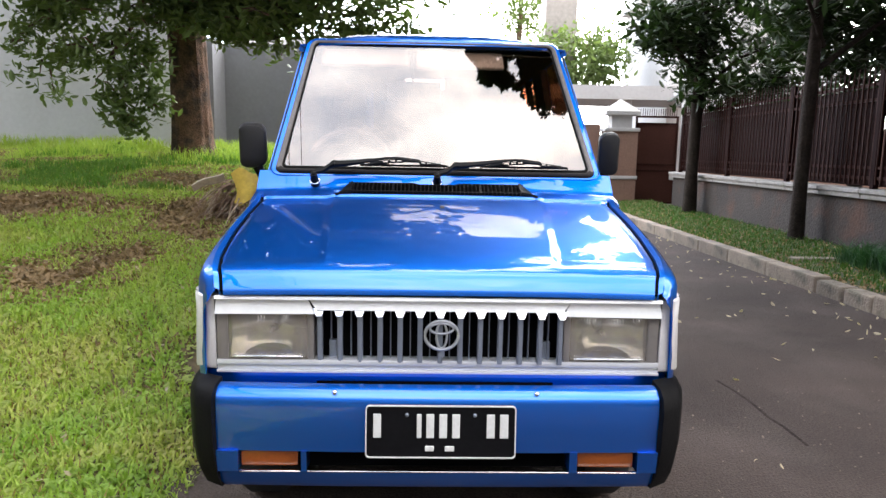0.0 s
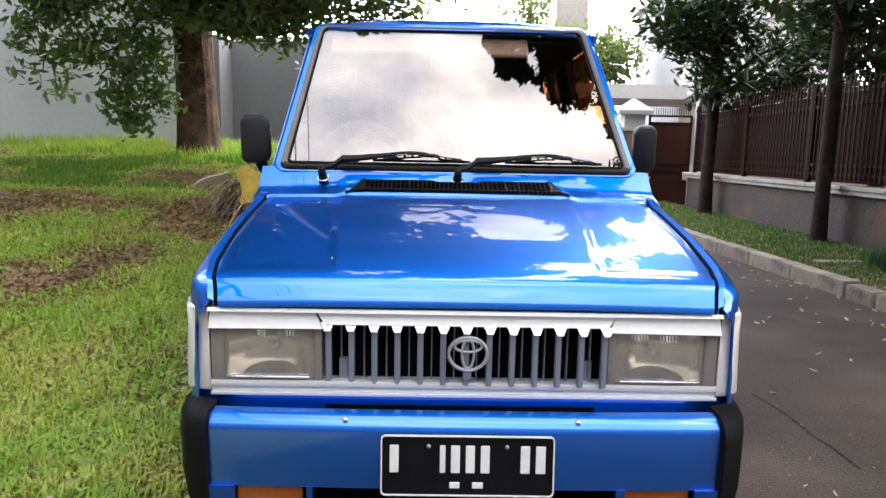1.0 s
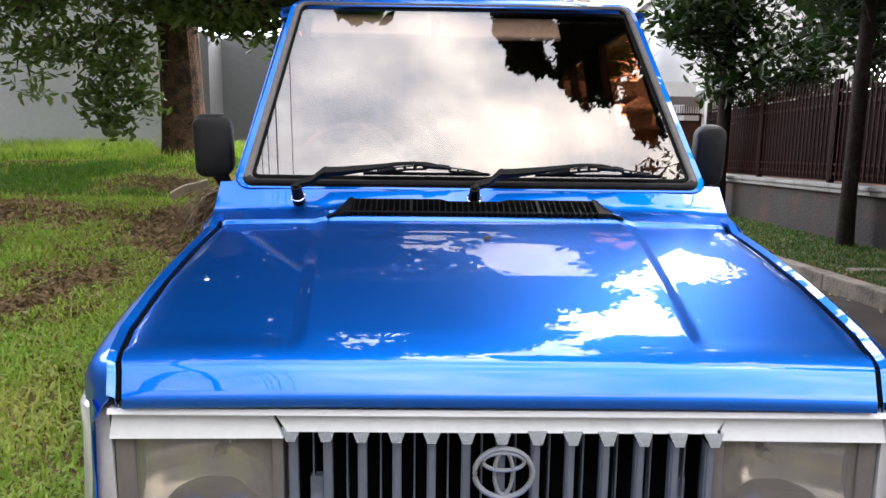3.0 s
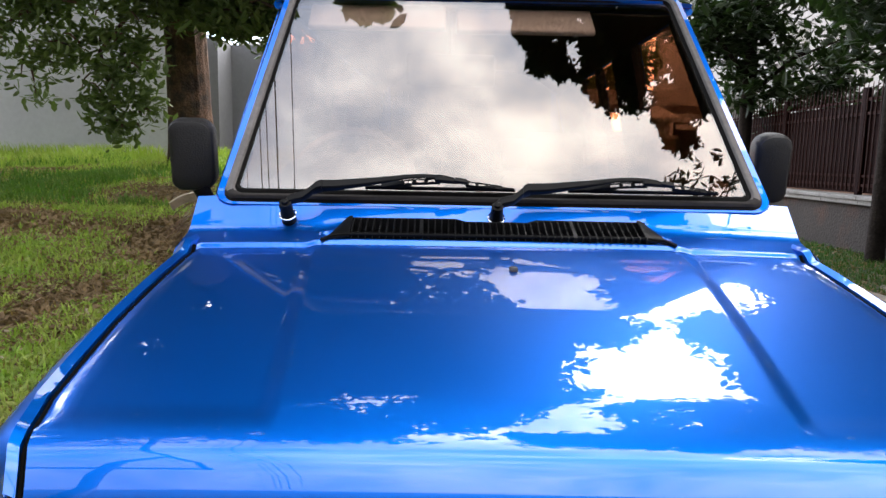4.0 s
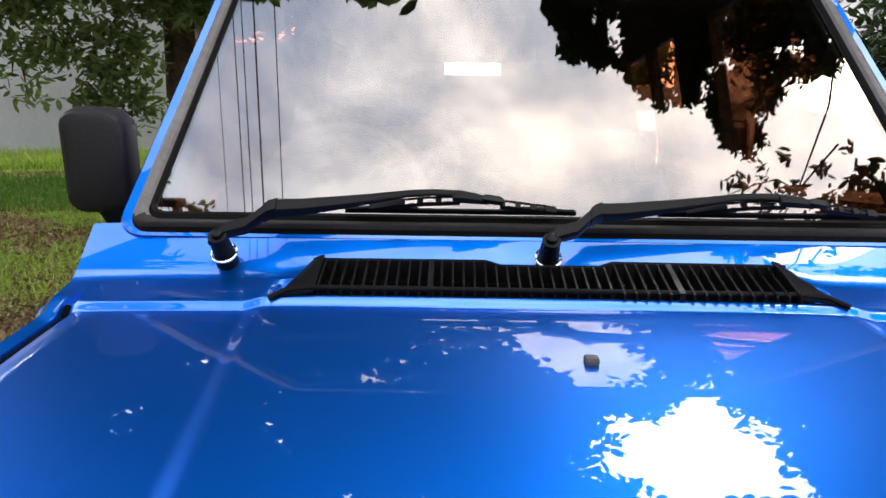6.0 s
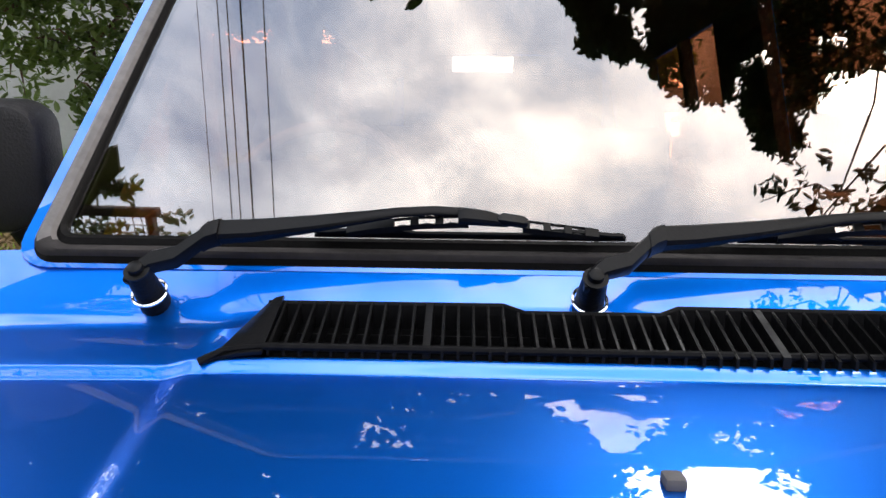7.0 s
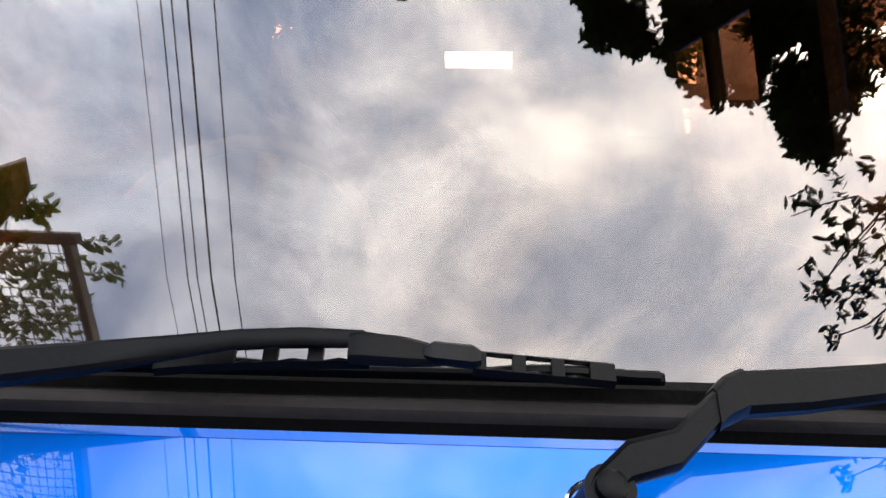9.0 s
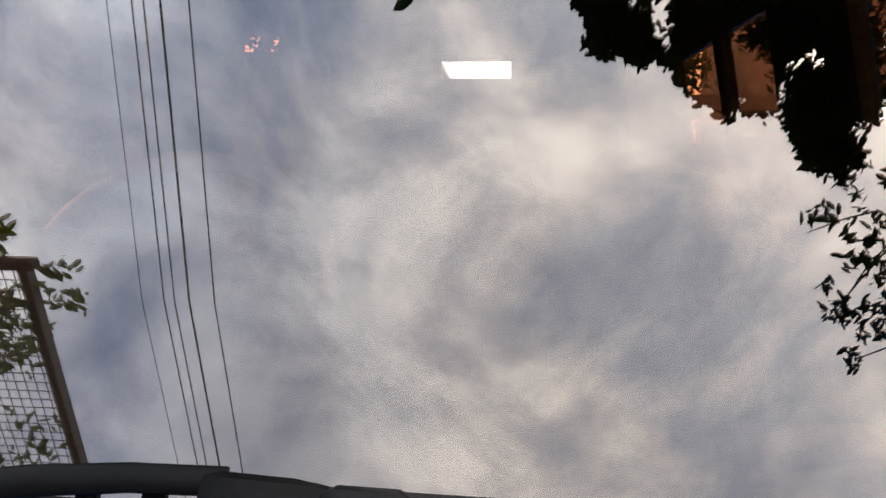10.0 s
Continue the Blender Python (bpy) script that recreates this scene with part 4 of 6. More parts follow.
def build_palm_pile():
    pile = thing("palm_debris", "heap of dry brown palm fronds with a yellow sheath on the lawn", "palm debris", (-1.98, 4.45, 0.60))
    rng = np.random.default_rng(5)
    for k in range(96):
        tier = k % 3
        a = rng.normal(math.pi * 1.08, 0.75)
        L, hub = rng.uniform(0.3, 0.56), Vector((rng.uniform(0.02, 0.2), rng.uniform(-0.12, 0.1), (0.44, 0.30, 0.16)[tier] + rng.uniform(-0.04, 0.05)))
        d, drop = Vector((math.cos(a), 0.7 * math.sin(a), 0)), (0.30, 0.20, 0.09)[tier] * rng.uniform(0.6, 1.15)
        pts = [hub + d * (L * f) + Vector((rng.normal(0, 0.006), 0, 0.05 * math.sin(f * math.pi) - drop * f * f)) for f in (0, 0.25, 0.5, 0.75, 1.0)]
        part("frond", tube(bmesh.new(), pts, [0.012, 0.014, 0.012, 0.008, 0.002], 5, True, 0.35), PALM, pile)
    bm = bmesh.new()
    surface(bm, [[(-0.34 + 0.30 * u, -0.16 - 0.03 * v, 0.42 + 0.13 * u + 0.03 * v + 0.015 * math.sin(5 * u)) for v in np.linspace(-1, 1, 6)] for u in np.linspace(0, 1, 8)], 0.012)
    part("husk", bm, PALM_PALE, pile, "pale dry sheath")
    bm = bmesh.new()
    surface(bm, [[(0.17 + 0.12 * v + 0.03 * math.sin(4 * u), -0.2 - 0.03 * math.cos(2.2 * v), 0.30 + 0.29 * u + 0.03 * math.sin(3 * v + 2 * u)) for v in np.linspace(-1, 1, 9)] for u in np.linspace(0, 1, 7)], 0.01)
    part("sheath", bm, PALM_YELLOW, pile, "yellow curled palm sheath")
    bm = bmesh.new()
    tube(bm, [(0.24, -0.15, -0.12), (0.235, -0.17, 0.12), (0.22, -0.17, 0.34)], [0.05, 0.042, 0.03], 8)
    part("stalk", bm, PALM, pile)


build_palm_pile()


def build_litter():
    rng = np.random.default_rng(9)
    x, y = rng.uniform(0.9, 3.95, 150), rng.uniform(-1.2, 11, 150)
    near = rng.uniform(0, 1, 90) ** 1.5
    yk = rng.uniform(0, 13, 90)
    x, y = np.r_[x, [kerb_x(v) - 0.05 - 0.5 * u for u, v in zip(near, yk)]], np.r_[y, yk]
    me = leaf_mesh("litter", np.stack([x, y, np.full(len(x), 0.012)], 1), 0.055, LEAF_DRY, rng, 0.0, 0.45)
    tagged(new("leaf_litter", me), "scattered dry fallen leaves on the asphalt", "fallen leaves", kind="stuff")
    x, y = rng.uniform(0.85, 3.6, 600), -1.3 + 3.6 * rng.uniform(0, 1, 600) ** 1.6
    me = leaf_mesh("grit", np.stack([x, y, np.full(len(x), 0.006)], 1), 0.011, CONCRETE, rng, 0.0, 0.8)
    tagged(new("road_grit", me), "pale grit and small stones on the asphalt", "grit", kind="stuff")
    x, y = rng.uniform(-6, -1.1, 420), rng.uniform(-0.8, 8, 420)
    me = leaf_mesh("lawn_litter", np.stack([x, y, [lawn_height(a, b) + 0.03 for a, b in zip(x, y)]], 1), 0.06, LEAF_DRY, rng, 0.0, 0.45)
    tagged(new("leaf_litter", me), "dry fallen leaves scattered on the lawn", "fallen leaves", kind="stuff")


build_litter()


# ---------------------------------------------------------------- the car
CAR = thing("car", "bright blue boxy station wagon with chrome grille, parked on the street", "car")


def smooth(a, b, v):
    f = min(1.0, max(0.0, (v - a) / (b - a)))
    return f * f * (3 - 2 * f)


def rib_x(y):
    """Where the raised middle of the bonnet steps down to its sides."""
    return 0.364 + 0.068 * min(1.0, max(0.0, y / 0.7))


def hood_z(x, y):
    if y < 0.06:
        z = float(np.interp(y, [-0.068, -0.067, -0.064, -0.058, -0.050, -0.042, -0.036, -0.031, -0.024, -0.012, 0.0, 0.03, 0.06], [0.9705, 0.981, 0.989, 0.9988, 1.0118, 1.0245, 1.0325, 1.0370, 1.0412, 1.0468, 1.0520, 1.0632, 1.0736]))
    else:
        z = 1.056 + 0.30 * y - 0.11 * y * y + 0.0155 * smooth(0.687, 0.702, y)
    side = smooth(rib_x(y) - 0.018, rib_x(y) + 0.018, abs(x))
    return z - 0.0068 * smooth(0.0, 0.06, y) * side - 0.007 * (abs(x) / 0.69) ** 3


def hood_half(y):
    return float(np.interp(y, [-0.068, -0.04, -0.02, 0.08, 0.3, 0.75], [0.646, 0.655, 0.664, 0.684, 0.694, 0.698]))


def hood_back(x):
    """The bonnet's rear edge: drawn forward a little beside the air intake."""
    return 0.702 + 0.004 * (1 - smooth(0.36, 0.42, abs(x)))


def build_hood():
    ys = np.concatenate([[-0.068, -0.067, -0.064, -0.058, -0.050, -0.042, -0.036, -0.031, -0.024, -0.012, 0.0, 0.015, 0.03, 0.045, 0.06], np.linspace(0.08, 0.665, 30), np.linspace(0.680, 0.702, 12)])
    rows = []
    for y in ys:
        h, r = hood_half(y), rib_x(y)
        half = np.concatenate([np.linspace(0, r - 0.022, 13), r + np.array([-0.018, -0.0135, -0.009, -0.0045, 0, 0.0045, 0.009, 0.0135, 0.018]), np.linspace(r + 0.024, h * 0.985, 9), [h * 0.993, h]])
        rows.append([(x, y + (hood_back(x) - 0.702) * smooth(0.6, 0.702, y), hood_z(x, y) - 0.007 * smooth(0.986, 1.0, abs(x) / h) * (y > 0.0) - 0.004 * smooth(0.69, 0.702, y)) for x in np.concatenate([-half[:0:-1], half])])
    bm = bmesh.new()
    surface(bm, rows, 0.014)
    hood = part("hood", bm, PAINT, CAR, "glossy blue bonnet with a raised middle panel")
    bm = bmesh.new()
    box(bm, -0.007, 0.010, 0.519, 0.538, 0, 0.0105, 0.004, 2, Matrix.Translation((0.018, 0, hood_z(0, 0.528) - 0.002)))
    part("washer_nozzle", bm, VENT_GREY, hood)
    for s in (-1, 1):
        ys = np.concatenate([[-0.062, -0.056, -0.048, -0.0401, -0.036, -0.03, -0.02, -0.01, 0.0, 0.02, 0.04], np.linspace(0.08, 0.9, 30)])
        rows = []
        for y in ys:
            h, z = hood_half(y) + 0.008, hood_z(0.69, min(y, 0.702)) + 0.05 * max(0, y - 0.702)
            out = float(np.interp(y, [-0.062, -0.036, -0.01, 0.05, 0.2], [0.69, 0.712, 0.735, 0.752, 0.758]))
            arch = 0.34 + math.sqrt(max(0, 0.42 ** 2 - (y - 0.66) ** 2)) if abs(y - 0.66) < 0.42 else 0.36
            low = max(0.46, arch) if y > -0.04 else 0.953
            top = smooth(-0.062, 0.06, y)
            rows.append([(s * h, y, z - 0.02), (s * (h + 0.003), y, z - 0.004), (s * (h + 0.018), y, z + 0.002), (s * (h + 0.5 * (out - h)), y, z - 0.002 - 0.003 * top), (s * (out - 0.016), y, z - 0.008 - 0.008 * top), (s * (out - 0.006), y, z - 0.018 - 0.012 * top), (s * out, y, z - 0.03 - 0.025 * top), (s * (out + 0.004), y, max(z - 0.16, 0.8, low)), (s * (out + 0.006), y, max(low + 0.02, 0.74)), (s * (out + 0.004), y, low)])
        part("fender", surface(bmesh.new(), rows, 0.004), PAINT, CAR)
        # black tube carries the shade of the gap along the bonnet
        part("hood_seam", tube(bmesh.new(), [(s * (hood_half(y) + 0.0042), y, hood_z(0.69, y) - 0.0110) for y in np.linspace(-0.06, 0.70, 52)], 0.0046, 8), DARK, CAR, "black tube for the shade in the gap beside the bonnet")
        part("wheel_arch_liner", boxes((s * 0.45, s * 0.70, 0.2, 1.12, 0.5, 0.92)), DARK, CAR, smooth=False)


build_hood()


def build_face():
    part("apron", boxes((-0.72, 0.72, -0.005, 0.06, 0.56, 0.716), bevel=0.008), PAINT, CAR, "blue front apron")
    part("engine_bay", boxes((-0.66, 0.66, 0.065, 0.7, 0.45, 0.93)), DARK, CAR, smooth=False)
    # black strips put the shade of bonnet gap and apron slot into colour
    part("hood_gap", boxes((-0.655, 0.655, -0.046, -0.01, 0.9625, 0.975)), DARK, CAR, "black strip for the shade under the bonnet's edge", False)
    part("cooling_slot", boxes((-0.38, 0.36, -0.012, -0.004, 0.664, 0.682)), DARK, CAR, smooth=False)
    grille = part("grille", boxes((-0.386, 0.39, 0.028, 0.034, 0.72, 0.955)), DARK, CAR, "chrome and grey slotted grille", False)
    bm = bmesh.new()
    prism(bm, [(-0.676, -0.061, 0.9520), (0.676, -0.061, 0.9520), (0.676, -0.057, 0.9615), (-0.676, -0.057, 0.9615)], (0, 0.06, 0.0))
    prism(bm, [(-0.398, -0.040, 0.9515), (-0.372, -0.050, 0.918), (0.376, -0.050, 0.918), (0.402, -0.040, 0.9515)], (0, 0.06, 0.0))
    # chrome trim coloured white, its sky reflection put into the colour
    part("top_trim", bm, BROW, grille, "chrome upper trim, whitened for the sky it mirrors", False)
    bm = bmesh.new()
    box(bm, -0.682, 0.686, -0.034, 0.02, 0.740, 0.757, 0.004, 2)
    box(bm, -0.682, 0.686, -0.026, 0.02, 0.724, 0.739, 0.004, 2)
    box(bm, -0.682, 0.686, -0.034, 0.02, 0.716, 0.724, 0.002, 2)
    part("bottom_trim", bm, SATIN, grille, "bright chrome lower trim")
    pitch = 0.0615
    bm = bmesh.new()
    tip = [(-0.0175, -0.040, 0.922), (0.0175, -0.040, 0.922), (0.0078, -0.050, 0.900), (-0.0078, -0.050, 0.900)]
    prism(bm, tip, (0, 0.03, 0))
    tip_me = link_mesh("bar_tip", bm, CHROME)
    bm = bmesh.new()
    prism(bm, [(-0.0078, -0.032, 0.908), (0.0078, -0.032, 0.908), (0.0078, -0.032, 0.752), (-0.0078, -0.032, 0.752)], (0, 0.022, 0))
    bmesh.ops.bevel(bm, geom=[e for e in bm.edges if abs(e.verts[0].co.z - e.verts[1].co.z) > 0.1], offset=0.0035, segments=2, affect="EDGES")
    bar_me = link_mesh("bar", bm, SILVER, True)
    fin_me = link_mesh("fin", boxes((-0.0014, 0.0014, 0.004, 0.022, 0.755, 0.922)), SILVER)
    x0 = -0.336
    for k in range(13):
        x = x0 + (k - 0.5) * pitch
        for nm, me in (("bar", bar_me), ("bar_tip", tip_me)):
            ob = new(nm, me)
            ob.parent, ob.location = grille, (x, 0, 0)
        if k < 12:
            ob = new("fin", fin_me)
            ob.parent, ob.location = grille, (x + pitch / 2, 0, 0)
    for x in (-0.33, 0.337):
        part("tow_eye", boxes((x - 0.012, x + 0.012, 0.0, 0.02, 0.757, 0.812), bevel=0.003), SILVER, grille)
    # oval badge
    bm = bmesh.new()
    for rx, rz, cx, cz, w in ((0.051, 0.045, 0, 0, 0.005), (0.016, 0.040, 0, 0, 0.0037), (0.036, 0.016, 0, 0.021, 0.0037)):
        n = 36
        tube(bm, [(0.006 + cx + rx * math.cos(2 * math.pi * k / n), -0.05, 0.844 + cz + rz * math.sin(2 * math.pi * k / n)) for k in range(n + 1)], w, 8, False)
    badge = part("badge", bm, BADGE_GREY, grille, "oval chrome badge")
    part("badge_stalk", boxes((-0.004, 0.016, -0.048, -0.02, 0.775, 0.80)), SILVER, badge)
    for s in (-1, 1):
        lamp = part("headlight", boxes(*[tuple(sorted((s * a, s * b))) + (-0.030, 0.03, z0, z1) for a, b, z0, z1 in ((0.384, 0.404, 0.758, 0.905), (0.646, 0.680, 0.758, 0.905), (0.384, 0.68, 0.742, 0.758))], bevel=0.004), BEZEL, CAR, "rectangular headlight with grey bezel")
        bm = bmesh.new()
        prism(bm, [(s * 0.379, -0.050, 0.9060), (s * 0.679, -0.050, 0.9035), (s * 0.677, -0.038, 0.9465), (s * 0.408, -0.038, 0.9480), (s * 0.399, -0.039, 0.9445)], (0, 0.07, 0))
        part("brow", bm, BROW, lamp, "white brow above the lens", False)
        # black backing strip, the shade of the gap round the brow
        bm = bmesh.new()
        prism(bm, [(s * 0.370, -0.0385, 0.902), (s * 0.681, -0.0385, 0.8995), (s * 0.679, -0.033, 0.9515), (s * 0.402, -0.033, 0.9515), (s * 0.392, -0.034, 0.947)], (0, 0.04, 0))
        part("brow_gasket", bm, RUBBER, lamp, "black strip for the shade in the gap round the brow", False)
        bm = bmesh.new()
        surface(bm, [[(s * (0.524 + 0.118 * u), 0.066 - 0.060 * u * u - 0.030 * v * v, 0.832 + 0.070 * v) for u in np.linspace(-1, 1, 150)] for v in np.linspace(-1, 1, 12)])
        part("reflector", bm, REFLECTOR, lamp)
        part("lamp_back", boxes(tuple(sorted((s * 0.40, s * 0.65))) + (0.006, 0.012, 0.757, 0.7625), tuple(sorted((s * 0.40, s * 0.65))) + (0.09, 0.1, 0.757, 0.905)), BEZEL, lamp, smooth=False)
        bm = bmesh.new()
        tube(bm, [(s * 0.524, 0.052, 0.832), (s * 0.524, 0.026, 0.832)], [0.008, 0.006], 10)
        part("bulb", bm, CLEAR, lamp)
        bm = bmesh.new()
        prism(bm, [(s * 0.53 + 0.075 * math.cos(a), 0.0, 0.763 + 0.024 * math.sin(a)) for a in np.linspace(0, math.pi, 14)], (0, 0.05, 0))
        part("lamp_shield", bm, BEZEL, lamp, "dark arched shield inside the lamp", False)
        part("lens_edge", box(bmesh.new(), min(s * 0.418, s * 0.634), max(s * 0.418, s * 0.634), -0.036, -0.028, 0.7655, 0.7705, 0.0015, 1), CHROME, lamp, "bright lower lens edge")
        bm = bmesh.new()
        surface(bm, [[(s * (0.525 + 0.121 * u), -0.026 - 0.010 * (1 - u ** 4) * (1 - v ** 4) + 0.0012 * math.cos(u * 90) * (abs(u) < 0.9), 0.8315 + 0.0735 * v) for u in np.linspace(-1, 1, 90)] for v in np.linspace(-1, 1, 9)], 0.003)
        pane = part("lens", bm, LAMP_GLASS, lamp, "ribbed clear glass lens")
        pane.visible_shadow = False
        bm = bmesh.new()
        ring = []
        for z, g in ((0.728, 0.006), (0.736, 0), (0.90, 0), (0.955, -0.004), (0.962, 0.006)):
            ring.append([(s * 0.683, -0.034 + g, z), (s * (0.722), -0.030 + g, z), (s * (0.746 + 0.006 * (z < 0.8)), -0.006 + g, z), (s * 0.766, 0.05 + g, z), (s * 0.768, 0.13, z), (s * 0.70, 0.13, z), (s * 0.683, 0.02, z)])
        loft(bm, ring)
        sig = part("corner_lamp", bm, CLEAR, CAR, "milky white corner indicator lamp")
        part("lamp_divider", boxes(tuple(sorted((s * 0.6795, s * 0.6825))) + (-0.024, 0.03, 0.73, 0.958)), BLACK, sig, smooth=False)


build_face()


def build_bumper():
    prof = [(-0.058, 0.655), (-0.070, 0.690), (-0.088, 0.701), (-0.118, 0.694), (-0.136, 0.676), (-0.141, 0.660), (-0.145, 0.56), (-0.148, 0.512)]
    low = [(-0.146, 0.452), (-0.140, 0.41), (-0.125, 0.392), (-0.06, 0.388)]
    xs = [-0.66, -0.6, -0.3, 0, 0.3, 0.6, 0.66]
    sweep = lambda x: 0.012 * (abs(x) / 0.66) ** 3
    bm = bmesh.new()
    surface(bm, [[(x, y + sweep(x), z) for x in xs] for y, z in prof], 0.006)
    surface(bm, [[(x, y + sweep(x), z) for x in xs] for y, z in low], 0.0)
    bumper = part("bumper", bm, PAINT, CAR, "blue steel bumper with black plastic ends")
    # lower openings between the two sheets
    for a, b in ((-0.662, -0.593), (-0.408, -0.392), (0.392, 0.415), (0.597, 0.662)):
        part("bridge", boxes((a, b, -0.147, -0.08, 0.450, 0.514)), PAINT, bumper, smooth=False)
    # black sheet gives the shade behind the lower openings
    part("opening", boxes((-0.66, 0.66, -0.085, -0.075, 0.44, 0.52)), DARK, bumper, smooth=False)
    for a, b in ((-0.39, 0.39), (-0.59, -0.41), (0.417, 0.595)):
        part("lip", box(bmesh.new(), a, b, -0.149, -0.14, 0.4475, 0.4525, 0.001, 1), CHROME, bumper, "thin bright lower lip")
    for s in (-1, 1):
        bm = bmesh.new()
        box(bm, s * 0.505 - 0.085, s * 0.505 + 0.085, -0.128, -0.08, 0.458, 0.508, 0.006, 2)
        part("indicator", bm, AMBER, bumper, "amber indicator lamp")
        ring = []
        for f, dz in ((0.0, 0.0), (0.35, 0.0), (0.72, -0.004), (1.0, -0.03)):
            a = math.sin(f * math.pi / 2)
            x, back = 0.658 + 0.104 * a, 0.20 * (1 - math.cos(f * math.pi / 2))
            lower = 0.392 + 0.05 * f * f
            ring.append([(s * x, -0.060 + back, 0.712 + dz), (s * (x + 0.004), -0.118 + back, 0.705 + dz), (s * (x + 0.008), -0.142 + back * 0.9, 0.682 + dz), (s * (x + 0.009), -0.152 + back * 0.9, 0.64), (s * (x + 0.006), -0.154 + back * 0.9, 0.52), (s * (x - 0.004), -0.15 + back * 0.9, 0.44), (s * (x - 0.012), -0.13 + back * 0.9, lower), (s * (x - 0.02), -0.06 + back, lower)])
        x = 0.762
        ring.append([(s * x, 0.30, 0.67), (s * (x + 0.004), 0.30, 0.665), (s * (x + 0.008), 0.30, 0.65), (s * (x + 0.009), 0.30, 0.62), (s * (x + 0.006), 0.30, 0.54), (s * (x - 0.004), 0.30, 0.48), (s * (x - 0.012), 0.30, 0.46), (s * (x - 0.02), 0.30, 0.46)])
        part("end_cap", loft(bmesh.new(), ring), BLACK, bumper, "black plastic bumper end")
    for x in (-0.31, 0.29):
        bm = bmesh.new()
        bmesh.ops.create_uvsphere(bm, u_segments=12, v_segments=6, radius=0.008, matrix=Matrix.Translation((x, -0.127, 0.688)))
        part("bolt", bm, CHROME, bumper)
    tilt = pose(0.005, -0.153, 0.581, -4.0)
    bm = bmesh.new()
    prism(bm, [tilt @ Vector((u, -0.004, v)) for u, v in rounded(0.443, 0.158, 0.012)], tilt.to_3x3() @ Vector((0, 0.006, 0)))
    plate = part("number_plate", bm, PLATE, CAR, "black number plate with white border and plain white bars")
    o, i = rounded(0.443, 0.158, 0.012), rounded(0.4365, 0.1515, 0.010)
    bm = bmesh.new()
    surface(bm, [[tilt @ Vector((u, -0.0045, v)) for u, v in i], [tilt @ Vector((u, -0.009, v)) for u, v in i], [tilt @ Vector((u, -0.009, v)) for u, v in o], [tilt @ Vector((u, 0.0, v)) for u, v in o]], closed=True)
    part("plate_border", bm, WHITE, plate)
    for u0, u1, v0, v1 in ((-0.203, -0.172, -0.022, 0.056), (-0.075, -0.053, -0.022, 0.056), (-0.047, -0.016, -0.022, 0.056), (-0.009, 0.022, -0.022, 0.056), (0.029, 0.060, -0.022, 0.056), (0.131, 0.163, -0.022, 0.056), (0.170, 0.203, -0.022, 0.056), (-0.050, -0.016, -0.062, -0.040), (0.008, 0.044, -0.062, -0.040)):
        bm = bmesh.new()
        box(bm, u0 + 0.004, u1 - 0.004, -0.0065, -0.003, v0 + 0.003, v1 - 0.003, 0.0015, 1, tilt)
        part("bar", bm, WHITE, plate, smooth=False)
    for u in (-0.1, 0.1):
        bm = bmesh.new()
        bmesh.ops.create_uvsphere(bm, u_segments=10, v_segments=6, radius=0.006, matrix=Matrix.Translation(tilt @ Vector((u, -0.004, 0.05))))
        part("plate_screw", bm, SILVER, plate)


build_bumper()

# windscreen plane: along (across), up the slope, out of the glass
WS_MID, WS_UP, WS_OUT = Vector((0, 1.080, 1.6086)), Vector((0, 0.583, 0.813)), Vector((0, -0.813, 0.583))
WS_H, WS_HALF = 0.698, 0.6043


def ws_point(u, w, n=0.0):
    return WS_MID + Vector((u * (1 - 0.226 * w), 0, 0)) + WS_UP * w + WS_OUT * n


def ws_loop(side, n, low=None, top=None, r=0.022):
    """A rounded outline round the windscreen, grown by side, low and top, its head gently bowed."""
    low, top = side if low is None else low, side if top is None else top
    w, h = 2 * (WS_HALF + side), WS_H + low + top
    return [ws_point(u, v + (top - low) / 2 + (0.010 * (1 - (u / WS_HALF) ** 2) if v > 0 else 0), n) for u, v in rounded(w, h, r, 6)]


